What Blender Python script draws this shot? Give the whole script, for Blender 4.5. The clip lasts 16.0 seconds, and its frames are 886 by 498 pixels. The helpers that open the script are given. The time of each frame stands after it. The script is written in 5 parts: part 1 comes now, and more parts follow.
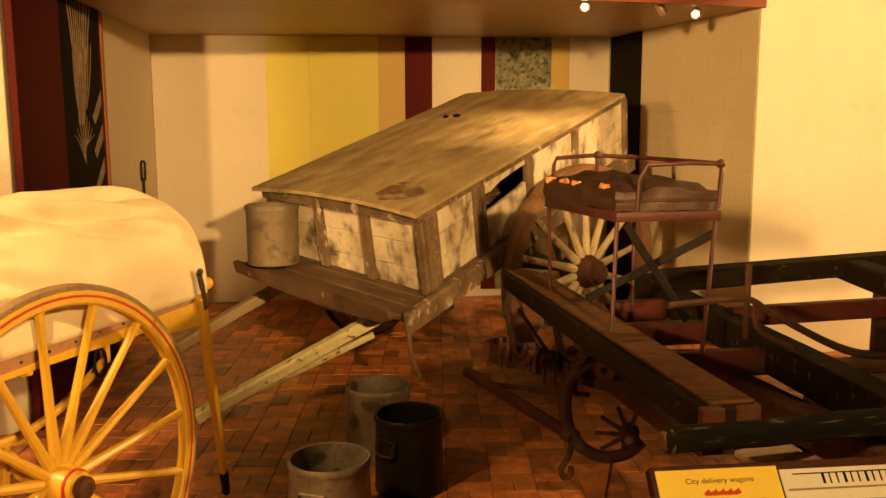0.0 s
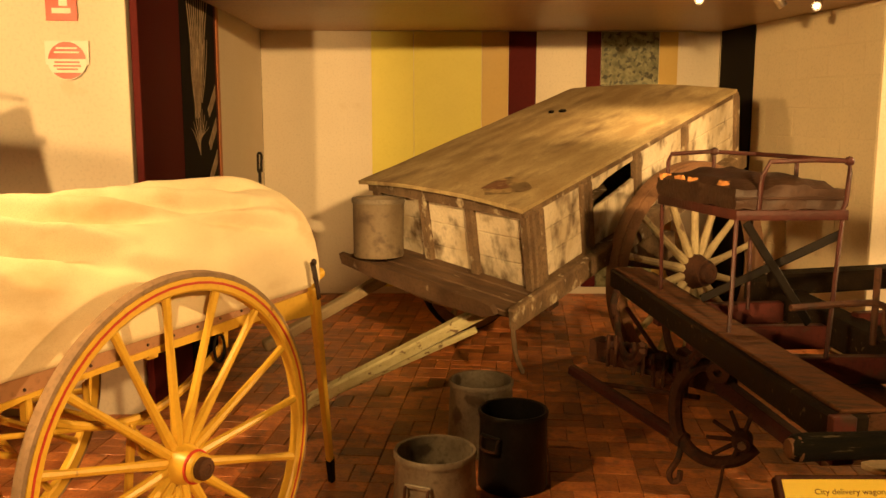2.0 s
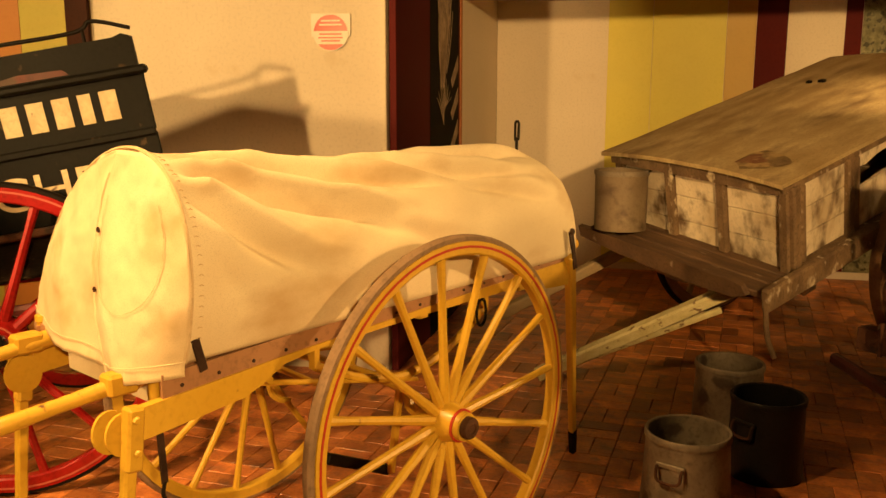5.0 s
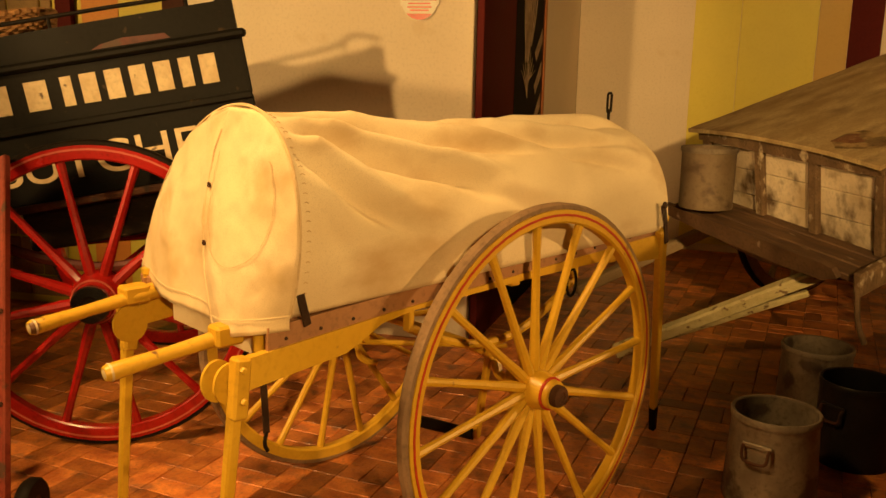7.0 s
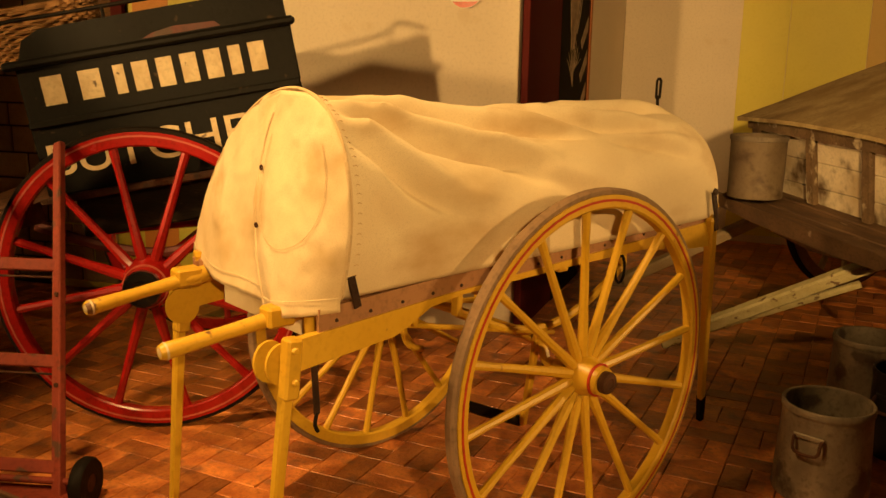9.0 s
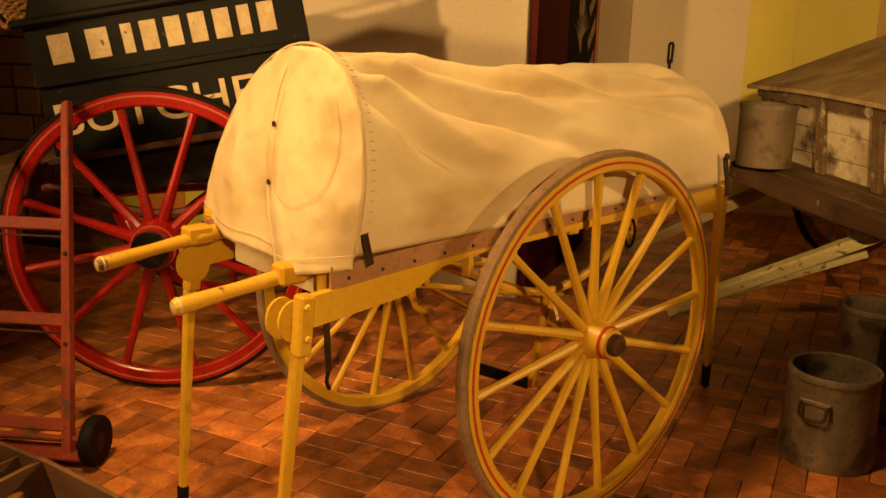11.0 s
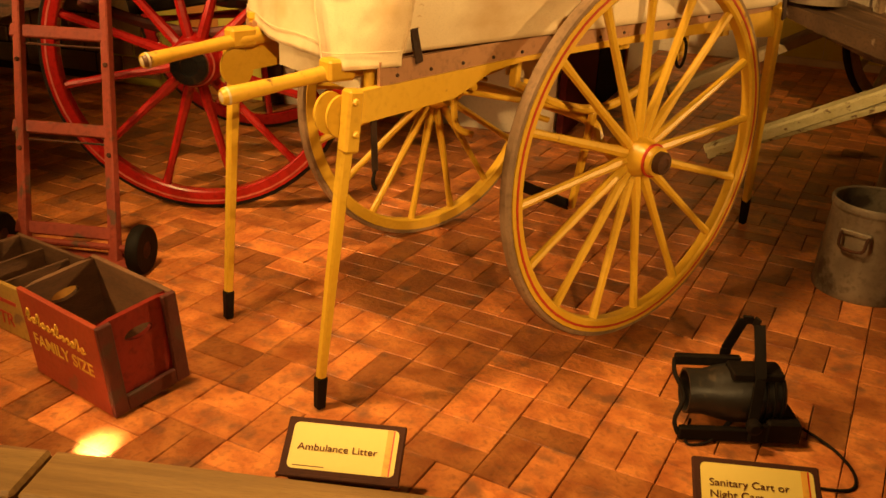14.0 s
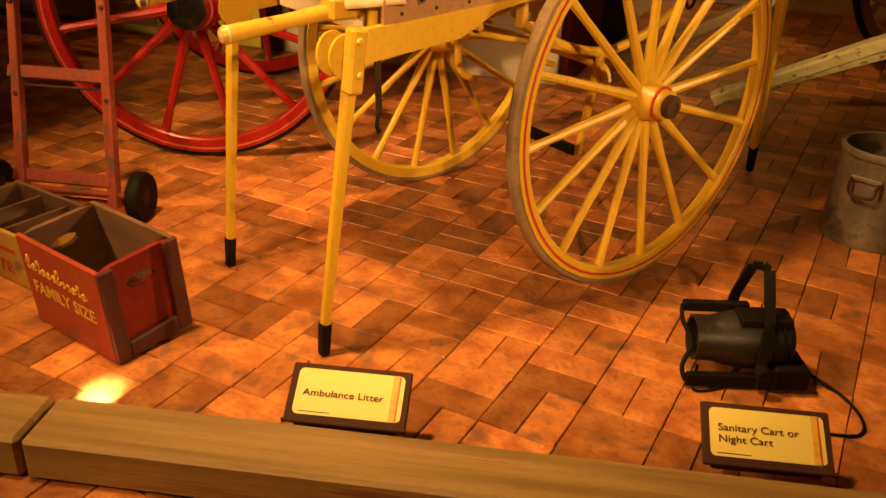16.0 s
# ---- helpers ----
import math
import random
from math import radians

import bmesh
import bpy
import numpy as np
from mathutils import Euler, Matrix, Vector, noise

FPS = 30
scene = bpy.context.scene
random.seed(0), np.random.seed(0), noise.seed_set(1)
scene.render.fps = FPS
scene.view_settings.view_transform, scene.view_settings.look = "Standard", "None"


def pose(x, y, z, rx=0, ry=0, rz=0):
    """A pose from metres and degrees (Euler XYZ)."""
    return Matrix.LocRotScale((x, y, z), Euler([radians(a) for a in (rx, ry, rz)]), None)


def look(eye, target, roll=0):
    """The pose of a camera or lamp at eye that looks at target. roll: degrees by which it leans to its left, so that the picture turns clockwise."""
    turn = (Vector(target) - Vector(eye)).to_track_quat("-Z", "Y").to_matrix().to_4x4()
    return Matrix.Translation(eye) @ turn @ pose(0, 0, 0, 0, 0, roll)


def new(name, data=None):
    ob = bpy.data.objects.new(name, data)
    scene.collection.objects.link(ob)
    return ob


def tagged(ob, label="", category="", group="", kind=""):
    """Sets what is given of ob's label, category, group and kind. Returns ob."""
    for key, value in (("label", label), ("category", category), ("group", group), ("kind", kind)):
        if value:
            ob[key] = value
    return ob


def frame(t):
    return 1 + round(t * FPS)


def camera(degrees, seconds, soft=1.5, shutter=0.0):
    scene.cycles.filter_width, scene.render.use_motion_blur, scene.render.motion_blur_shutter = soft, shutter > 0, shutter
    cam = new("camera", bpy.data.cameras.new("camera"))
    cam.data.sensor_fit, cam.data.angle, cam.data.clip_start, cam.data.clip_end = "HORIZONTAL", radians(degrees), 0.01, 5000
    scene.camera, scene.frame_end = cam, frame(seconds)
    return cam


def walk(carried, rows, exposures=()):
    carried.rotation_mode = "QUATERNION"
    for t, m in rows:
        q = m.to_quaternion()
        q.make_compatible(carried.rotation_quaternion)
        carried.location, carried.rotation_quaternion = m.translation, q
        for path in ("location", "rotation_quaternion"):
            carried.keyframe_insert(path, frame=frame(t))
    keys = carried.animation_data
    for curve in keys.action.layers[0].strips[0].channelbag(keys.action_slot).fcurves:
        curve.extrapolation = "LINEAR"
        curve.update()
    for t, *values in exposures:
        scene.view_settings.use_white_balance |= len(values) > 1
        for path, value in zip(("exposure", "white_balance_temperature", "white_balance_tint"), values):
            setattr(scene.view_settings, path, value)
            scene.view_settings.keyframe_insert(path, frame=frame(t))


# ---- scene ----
cam = camera(53.29, 16.0)
PATH = [
    (0, (0.038, 0.014, 1.565), (-0.214, 1.976, 1.270), -0.2),
    (0.5, (0.029, 0.014, 1.567), (-0.247, 1.973, 1.275), -0.2),
    (1, (0.013, 0.012, 1.564), (-0.321, 1.962, 1.275), 0.1),
    (1.5, (-0.006, 0.010, 1.560), (-0.399, 1.949, 1.267), 0.1),
    (2, (-0.029, 0.016, 1.556), (-0.486, 1.939, 1.253), 0.1),
    (2.5, (-0.067, 0.024, 1.547), (-0.600, 1.925, 1.226), 0.6),
    (3, (-0.095, 0.024, 1.545), (-0.702, 1.901, 1.214), 0.2),
    (3.5, (-0.126, 0.011, 1.543), (-0.830, 1.853, 1.210), 0.1),
    (4, (-0.154, -0.002, 1.540), (-0.935, 1.807, 1.198), 0.1),
    (4.5, (-0.185, -0.011, 1.539), (-1.019, 1.773, 1.189), 0.2),
    (5, (-0.207, -0.028, 1.535), (-1.096, 1.726, 1.174), 0.1),
    (5.2, (-0.244, -0.023, 1.539), (-1.149, 1.722, 1.167), 0.2),
    (7.5, (-0.281, -0.102, 1.489), (-1.312, 1.561, 1.077), 1.3),
    (8, (-0.286, -0.110, 1.482), (-1.336, 1.542, 1.072), 1.3),
    (8.5, (-0.293, -0.105, 1.480), (-1.364, 1.535, 1.074), 1.1),
    (9, (-0.296, -0.099, 1.477), (-1.381, 1.526, 1.049), 0.9),
    (11.5, (-0.323, -0.128, 1.433), (-1.400, 1.483, 0.938), 1.7),
    (12, (-0.327, -0.141, 1.418), (-1.407, 1.462, 0.905), 1.9),
    (12.5, (-0.333, -0.143, 1.391), (-1.415, 1.438, 0.818), 1.9),
    (13, (-0.327, -0.150, 1.366), (-1.407, 1.414, 0.746), 2.2),
    (13.5, (-0.328, -0.163, 1.328), (-1.396, 1.372, 0.619), 2.6),
    (14, (-0.334, -0.171, 1.297), (-1.396, 1.333, 0.516), 2.5),
    (14.5, (-0.343, -0.163, 1.279), (-1.385, 1.318, 0.429), 1.7),
    (15, (-0.344, -0.152, 1.264), (-1.366, 1.325, 0.384), 1.7),
    (15.5, (-0.353, -0.149, 1.263), (-1.370, 1.330, 0.382), 2.2),
    (16, (-0.359, -0.159, 1.263), (-1.392, 1.313, 0.386), 2.5),
]
walk(cam, [(t, look(eye, target, roll)) for t, eye, target, roll in PATH],
     exposures=[(0, 0.54, 6250, 10), (4, 0.42, 5900, 10), (5, 0.12, 6300, 10), (7.5, -0.30, 6600, 10), (9.2, -0.33, 6600, 10), (12.5, -0.36, 6600, 10), (13.2, -0.28, 6550, 10), (14, 0.1, 6500, 10), (16, 0.25, 6500, 10)])

# ---- world and lamps ----
world = bpy.data.worlds.new("world")
scene.world = world
world.use_nodes = True
world.node_tree.nodes["Background"].inputs[0].default_value = (1.0, 0.62, 0.28, 1)
world.node_tree.nodes["Background"].inputs[1].default_value = 0.018
WARM = (1.0, 0.585, 0.20)


def spot(name, eye, target, watts, degrees, blend=0.5, size=0.05, colour=WARM):
    data = bpy.data.lights.new(name, "SPOT")
    data.energy, data.spot_size, data.spot_blend, data.shadow_soft_size, data.color = watts, radians(degrees), blend, size, colour
    ob = new(name, data)
    ob.matrix_world = look(eye, target)
    return ob


spot("gallery_spot_right", (3.4, 4.3, 2.35), (-1.35, 2.4, 1.30), 640, 32, 0.6)
spot("gallery_spot_left", (-1.9, -3.2, 2.4), (1.6, 6.2, 1.68), 2300, 21, 0.5, 0.2)
spot("column_spot", (3.6, 2.4, 2.9), (2.15, 6.2, 1.35), 640, 46, 0.5)
spot("wagon_spot", (0.6, -1.0, 3.2), (-0.75, 4.5, 0.98), 110, 11.5, 0.7, 0.08)
spot("wagon_side_spot", (3.0, 2.6, 3.2), (0.25, 5.4, 1.12), 270, 19, 0.7, 0.06, (1.0, 0.62, 0.24))
spot("recess_spot", (1.8, -1.7, 2.58), (-2.05, 7.4, 1.66), 1950, 33, 0.6, 0.07)
spot("gallery_spot_sign", (-4.9, -1.6, 2.4), (-3.3, 3.7, 1.55), 760, 48, 0.6, 0.22)
spot("gallery_spot_sign_b", (-1.95, -1.7, 2.15), (-3.15, 3.8, 1.72), 800, 26, 0.6, 0.06)
spot("floor_spot", (-2.15, 0.6, 3.3), (-1.8, 2.0, 0.0), 480, 66, 0.9, 0.15)
spot("floor_spot_low", (-3.3, -1.9, 2.4), (-1.45, 2.1, 0.0), 430, 36, 0.8, 0.1)
spot("curtain_spot", (-3.2, -2.6, 2.6), (-1.75, 1.4, 1.0), 60, 30, 0.9)
spot("cart_spot", (-4.3, -1.9, 3.1), (-3.05, 2.4, 0.1), 760, 21, 0.7, 0.08)
spot("litter_spot", (1.6, -1.6, 2.5), (-1.6, 1.85, 0.72), 740, 27, 0.8)
spot("panel_spot", (0.9, -0.8, 3.0), (0.62, 2.0, 0.72), 380, 17, 0.6)
spot("soffit_spot_a", (0.86, 5.66, 2.13), (0.0, 5.7, 1.25), 36, 52, 0.7, 0.02)
spot("soffit_spot_b", (0.20, 5.36, 2.14), (-0.5, 5.7, 1.25), 24, 56, 0.7, 0.02)
spot("kerb_spot", (-1.972, 0.738, 0.075), (-1.998, 0.782, 0.0), 13, 62, 0.8, 0.01, (1.0, 0.78, 0.45))

# ---- materials ----


def mat(name, c1, c2, scale=6.0, rough=0.6, bump=0.15, metal=0.0, stretch=(1, 1, 1), worn=None, worn_at=0.62, worn_scale=3.0, each=0.0, fine=60.0, coat=0.0, dirt=1.0, placed=False, spec=0.5, soft=0.06):
    """Two colours mixed by coarse noise, fine grain over them, optional patches of a third colour (wear, or fold shade
    on the canvas), and bump.
    """
    m = bpy.data.materials.new(name)
    m.use_nodes = True
    nt, nodes = m.node_tree, m.node_tree.nodes
    bsdf = nodes["Principled BSDF"]
    co = nodes.new("ShaderNodeTexCoord")
    mp = nodes.new("ShaderNodeMapping")
    mp.inputs["Scale"].default_value = stretch
    if placed:
        where = nodes.new("ShaderNodeNewGeometry")
        nt.links.new(where.outputs["Position"], mp.inputs["Vector"])
    else:
        nt.links.new(co.outputs["Object"], mp.inputs["Vector"])
    vec = mp.outputs["Vector"]
    if each:
        info = nodes.new("ShaderNodeObjectInfo")
        geo = nodes.new("ShaderNodeNewGeometry")
        add = nodes.new("ShaderNodeMath")
        nt.links.new(info.outputs["Random"], add.inputs[0])
        nt.links.new(geo.outputs["Random Per Island"], add.inputs[1])
        frac = nodes.new("ShaderNodeMath")
        frac.operation = "FRACT"
        nt.links.new(add.outputs[0], frac.inputs[0])

    def noise_at(s, detail=4.0):
        n = nodes.new("ShaderNodeTexNoise")
        n.inputs["Scale"].default_value = s
        n.inputs["Detail"].default_value = detail
        nt.links.new(vec, n.inputs["Vector"])
        return n.outputs["Fac"]

    def ramp(fac, a, b):
        r = nodes.new("ShaderNodeMapRange")
        r.inputs["From Min"].default_value, r.inputs["From Max"].default_value = a, b
        nt.links.new(fac, r.inputs["Value"])
        return r.outputs["Result"]

    def mix(fac, a, b):
        x = nodes.new("ShaderNodeMix")
        x.data_type = "RGBA"
        for v, i in ((a, 6), (b, 7)):
            if isinstance(v, tuple):
                x.inputs[i].default_value = (*v, 1)
            else:
                nt.links.new(v, x.inputs[i])
        nt.links.new(fac, x.inputs[0])
        return x.outputs[2]

    coarse, grain = noise_at(scale), noise_at(fine, 6.0)
    col = mix(ramp(coarse, 0.35, 0.65), c1, c2)
    dark = tuple(v * (1 - 0.38 * dirt) for v in c1)
    col = mix(ramp(grain, 0.5, 0.85), col, dark)
    if worn:
        col = mix(ramp(noise_at(worn_scale, 8.0), worn_at, worn_at + soft), col, worn)
    if each:
        hsv = nodes.new("ShaderNodeHueSaturation")
        nt.links.new(col, hsv.inputs["Color"])
        nt.links.new(ramp(frac.outputs[0], -0.2, 1.0 / each), hsv.inputs["Value"])
        r = nodes.new("ShaderNodeMapRange")
        r.inputs["To Min"].default_value, r.inputs["To Max"].default_value = 1 - each, 1 + each
        nt.links.new(frac.outputs[0], r.inputs["Value"])
        nt.links.new(r.outputs["Result"], hsv.inputs["Value"])
        col = hsv.outputs["Color"]
    nt.links.new(col, bsdf.inputs["Base Color"])
    rr = nodes.new("ShaderNodeMapRange")
    rr.inputs["To Min"].default_value, rr.inputs["To Max"].default_value = max(rough - 0.12, 0.05), min(rough + 0.12, 1)
    nt.links.new(coarse, rr.inputs["Value"])
    nt.links.new(rr.outputs["Result"], bsdf.inputs["Roughness"])
    bsdf.inputs["Metallic"].default_value = metal
    bsdf.inputs["Coat Weight"].default_value = coat
    bsdf.inputs["Specular IOR Level"].default_value = spec
    if bump:
        b = nodes.new("ShaderNodeBump")
        b.inputs["Strength"].default_value, b.inputs["Distance"].default_value = bump, 0.01
        nt.links.new(grain, b.inputs["Height"])
        nt.links.new(b.outputs["Normal"], bsdf.inputs["Normal"])
    return m


M = {
    "brick": mat("brick_clay", (0.35, 0.101, 0.026), (0.56, 0.203, 0.050), 13, 0.42, 0.35, worn=(0.20, 0.08, 0.035), worn_at=0.55, worn_scale=11, each=0.46, placed=True, soft=0.15),
    "mortar": mat("mortar", (0.10, 0.042, 0.02), (0.15, 0.066, 0.03), 12, 0.9, 0.3, spec=0.2),
    "kerb": mat("kerb_wood", (0.23, 0.125, 0.036), (0.41, 0.245, 0.08), 2.6, 0.5, 0.25, stretch=(0.45, 11, 11), worn=(0.22, 0.10, 0.036), worn_at=0.60, worn_scale=2.6),
    "cream": mat("cream_wall", (0.72, 0.62, 0.46), (0.76, 0.66, 0.50), 2, 0.7, 0.06, worn=(0.63, 0.51, 0.32), worn_at=0.66, worn_scale=1.6, dirt=0.35),
    "cream_side": mat("cream_block_wall", (0.66, 0.54, 0.34), (0.70, 0.58, 0.37), 2, 0.7, 0.1, worn=(0.58, 0.45, 0.26), worn_at=0.66, worn_scale=1.8, dirt=0.4),
    "soffit": mat("soffit_board", (0.42, 0.27, 0.14), (0.46, 0.30, 0.16), 2, 0.45, 0.05),
    "fascia": mat("fascia_wood", (0.22, 0.06, 0.025), (0.28, 0.08, 0.03), 4, 0.5, 0.1, stretch=(1, 1, 6)),
    "yellow_wall": mat("yellow_panel", (0.68, 0.58, 0.065), (0.71, 0.61, 0.08), 2, 0.55, 0.03, dirt=0.12),
    "ochre_wall": mat("ochre_panel", (0.55, 0.36, 0.07), (0.58, 0.38, 0.08), 2, 0.55, 0.03, dirt=0.12),
    "orange_wall": mat("orange_panel", (0.65, 0.24, 0.03), (0.68, 0.28, 0.04), 2, 0.55, 0.03, dirt=0.12),
    "maroon": mat("maroon_panel", (0.085, 0.012, 0.011), (0.100, 0.014, 0.012), 2, 0.75, 0.03, dirt=0.3, spec=0.1),
    "orange_edge": mat("orange_edge", (0.42, 0.14, 0.04), (0.46, 0.16, 0.05), 4, 0.6, 0.05),
    "black_print": mat("black_print", (0.009, 0.007, 0.005), (0.014, 0.010, 0.006), 5, 0.85, 0.03, spec=0.1),
    "grey_stroke": mat("grey_stroke", (0.40, 0.29, 0.18), (0.24, 0.17, 0.11), 15, 0.8, 0.0, spec=0.2),
    "moss_print": mat("moss_print", (0.09, 0.085, 0.03), (0.26, 0.24, 0.12), 14, 0.6, 0.05, worn=(0.04, 0.035, 0.015), worn_at=0.55, worn_scale=25),
    "stone": mat("stone_print", (0.40, 0.27, 0.12), (0.32, 0.21, 0.09), 6, 0.8, 0.3, each=0.25),
    "stone_joint": mat("stone_joint", (0.05, 0.03, 0.015), (0.07, 0.04, 0.02), 6, 0.9, 0.1),
    "yellow": mat("yellow_paint", (0.58, 0.335, 0.022), (0.64, 0.385, 0.03), 4, 0.38, 0.08, worn=(0.20, 0.09, 0.025), worn_at=0.715, worn_scale=15, dirt=0.3),
    "yellow_worn": mat("chipped_yellow_paint", (0.56, 0.32, 0.022), (0.62, 0.37, 0.03), 5, 0.42, 0.12, worn=(0.13, 0.055, 0.02), worn_at=0.63, worn_scale=16, dirt=0.5, soft=0.05),
    "red_line": mat("red_lining", (0.42, 0.03, 0.015), (0.46, 0.04, 0.02), 5, 0.4, 0.0),
    "rubber": mat("grey_rubber", (0.19, 0.115, 0.06), (0.26, 0.16, 0.085), 8, 0.75, 0.1),
    "black": mat("black_iron", (0.007, 0.005, 0.0035), (0.012, 0.008, 0.0055), 10, 0.6, 0.15, spec=0.1),
    "black_gloss": mat("black_enamel", (0.006, 0.005, 0.005), (0.01, 0.009, 0.008), 5, 0.16, 0.03, coat=0.5),
    "lamp_black": mat("worn_black_lamp_paint", (0.014, 0.012, 0.010), (0.024, 0.019, 0.015), 12, 0.42, 0.12, worn=(0.05, 0.035, 0.022), worn_at=0.64, worn_scale=20, spec=0.4),
    "leather": mat("brown_leather", (0.023, 0.011, 0.006), (0.045, 0.021, 0.011), 14, 0.5, 0.35, worn=(0.10, 0.05, 0.028), worn_at=0.64, worn_scale=9, spec=0.3),
    "tan": mat("tan_leathercloth", (0.32, 0.155, 0.068), (0.37, 0.185, 0.082), 5, 0.6, 0.1),
    # the brown third colour puts extra fold shade into the cloth colour
    "canvas": mat("canvas_cloth", (0.68, 0.55, 0.335), (0.77, 0.65, 0.425), 2.6, 0.85, 0.12, stretch=(0.7, 1, 1.3), worn=(0.45, 0.29, 0.125), worn_at=0.51, worn_scale=3.4, fine=420, dirt=0.6, soft=0.22),
    "canvas_front": mat("canvas_flap", (0.69, 0.53, 0.30), (0.78, 0.63, 0.40), 4.5, 0.85, 0.12, worn=(0.52, 0.36, 0.17), worn_at=0.55, worn_scale=6, fine=420, dirt=0.6, soft=0.2),
    "stitch": mat("stitching", (0.56, 0.41, 0.22), (0.62, 0.46, 0.26), 20, 0.8, 0.0),
    "roof_wood": mat("weathered_roof", (0.33, 0.228, 0.098), (0.53, 0.41, 0.205), 3.0, 0.7, 0.25, stretch=(0.9, 2.8, 1), worn=(0.20, 0.127, 0.06), worn_at=0.51, worn_scale=3.2, soft=0.24),
    "board": mat("flaking_white_board", (0.68, 0.59, 0.43), (0.44, 0.34, 0.21), 4, 0.75, 0.35, stretch=(1.4, 1.4, 0.9), worn=(0.11, 0.068, 0.036), worn_at=0.495, worn_scale=7, soft=0.17, placed=True),
    "post_wood": mat("bare_grey_wood", (0.095, 0.055, 0.027), (0.20, 0.125, 0.062), 7, 0.8, 0.45, stretch=(1.5, 1.5, 1), worn=(0.46, 0.38, 0.25), worn_at=0.60, worn_scale=13, soft=0.1),
    "platform": mat("worn_platform_wood", (0.068, 0.034, 0.015), (0.135, 0.072, 0.032), 5, 0.75, 0.4, stretch=(8, 1, 1), worn=(0.30, 0.22, 0.13), worn_at=0.66, worn_scale=9),
    "roof_stain": mat("bare_red_roof", (0.15, 0.055, 0.028), (0.24, 0.12, 0.055), 18, 0.75, 0.3, worn=(0.32, 0.21, 0.10), worn_at=0.53, worn_scale=14),
    "roof_dark": mat("dark_roof_patch", (0.13, 0.08, 0.036), (0.25, 0.17, 0.075), 9, 0.75, 0.25, worn=(0.38, 0.26, 0.11), worn_at=0.47, worn_scale=13, soft=0.14),
    "shaft": mat("pale_green_shaft", (0.50, 0.43, 0.20), (0.60, 0.53, 0.28), 5, 0.7, 0.2, stretch=(0.5, 5, 5), worn=(0.17, 0.10, 0.05), worn_at=0.60, worn_scale=8),
    "grey_shaft": mat("grey_shaft", (0.32, 0.23, 0.12), (0.40, 0.30, 0.16), 5, 0.7, 0.2, stretch=(0.5, 5, 5)),
    "rust": mat("rusty_iron", (0.045, 0.018, 0.010), (0.085, 0.034, 0.016), 14, 0.75, 0.4, worn=(0.03, 0.018, 0.012), worn_at=0.56, worn_scale=10, spec=0.2),
    "pale_rust": mat("worn_bright_iron", (0.20, 0.12, 0.07), (0.28, 0.17, 0.10), 20, 0.5, 0.3, metal=0.4),
    "maroon_iron": mat("maroon_painted_iron", (0.032, 0.009, 0.006), (0.056, 0.014, 0.009), 10, 0.5, 0.25, worn=(0.045, 0.018, 0.012), worn_at=0.58, worn_scale=14, spec=0.25),
    "red_wood": mat("old_red_wood", (0.075, 0.014, 0.009), (0.115, 0.020, 0.012), 8, 0.6, 0.25, worn=(0.065, 0.03, 0.018), worn_at=0.58, worn_scale=9),
    "dray_green": mat("dark_green_timber", (0.013, 0.009, 0.0055), (0.026, 0.016, 0.008), 7, 0.75, 0.35, stretch=(1, 3, 3), worn=(0.11, 0.07, 0.035), worn_at=0.64, worn_scale=12, spec=0.12),
    "log": mat("scuffed_green_pole", (0.008, 0.008, 0.005), (0.019, 0.016, 0.009), 5, 0.7, 0.9, stretch=(1.3, 1.3, 13), worn=(0.20, 0.15, 0.085), worn_at=0.60, worn_scale=5, spec=0.15, soft=0.06, placed=True),
    "dray_cap": mat("rusty_brown_plank", (0.105, 0.040, 0.016), (0.16, 0.062, 0.024), 9, 0.75, 0.5, stretch=(1, 3, 3), worn=(0.055, 0.028, 0.015), worn_at=0.52, worn_scale=14, spec=0.2, soft=0.15),
    "dray_brown": mat("dark_brown_timber", (0.060, 0.026, 0.012), (0.105, 0.043, 0.019), 7, 0.7, 0.35, stretch=(1, 3, 3), worn=(0.03, 0.02, 0.012), worn_at=0.60, worn_scale=9, spec=0.2),
    "pale_wood": mat("pale_old_board", (0.42, 0.31, 0.17), (0.50, 0.38, 0.22), 5, 0.75, 0.2, stretch=(1, 4, 4)),
    "spoke_wood": mat("cream_spoke", (0.42, 0.33, 0.17), (0.30, 0.22, 0.11), 8, 0.7, 0.25, worn=(0.14, 0.085, 0.045), worn_at=0.62, worn_scale=12),
    "rim_wood": mat("brown_rim", (0.15, 0.07, 0.03), (0.22, 0.11, 0.05), 8, 0.7, 0.3),
    "galv": mat("galvanised_iron", (0.165, 0.13, 0.09), (0.25, 0.20, 0.135), 11, 0.5, 0.25, metal=0.3, worn=(0.09, 0.065, 0.045), worn_at=0.56, worn_scale=7),
    "galv_rim": mat("dark_iron_band", (0.16, 0.125, 0.085), (0.24, 0.19, 0.13), 11, 0.6, 0.2, metal=0.3),
    "can": mat("dull_zinc", (0.17, 0.12, 0.07), (0.23, 0.17, 0.10), 6, 0.6, 0.2, metal=0.2, dirt=0.6, worn=(0.08, 0.05, 0.03), worn_at=0.56, worn_scale=9, soft=0.15),
    "tar": mat("black_tarred_iron", (0.008, 0.007, 0.007), (0.014, 0.012, 0.011), 7, 0.4, 0.15, spec=0.25),
    "red": mat("bright_red_enamel", (0.27, 0.008, 0.006), (0.33, 0.010, 0.008), 4, 0.24, 0.05, worn=(0.10, 0.012, 0.008), worn_at=0.68, worn_scale=18, soft=0.12),
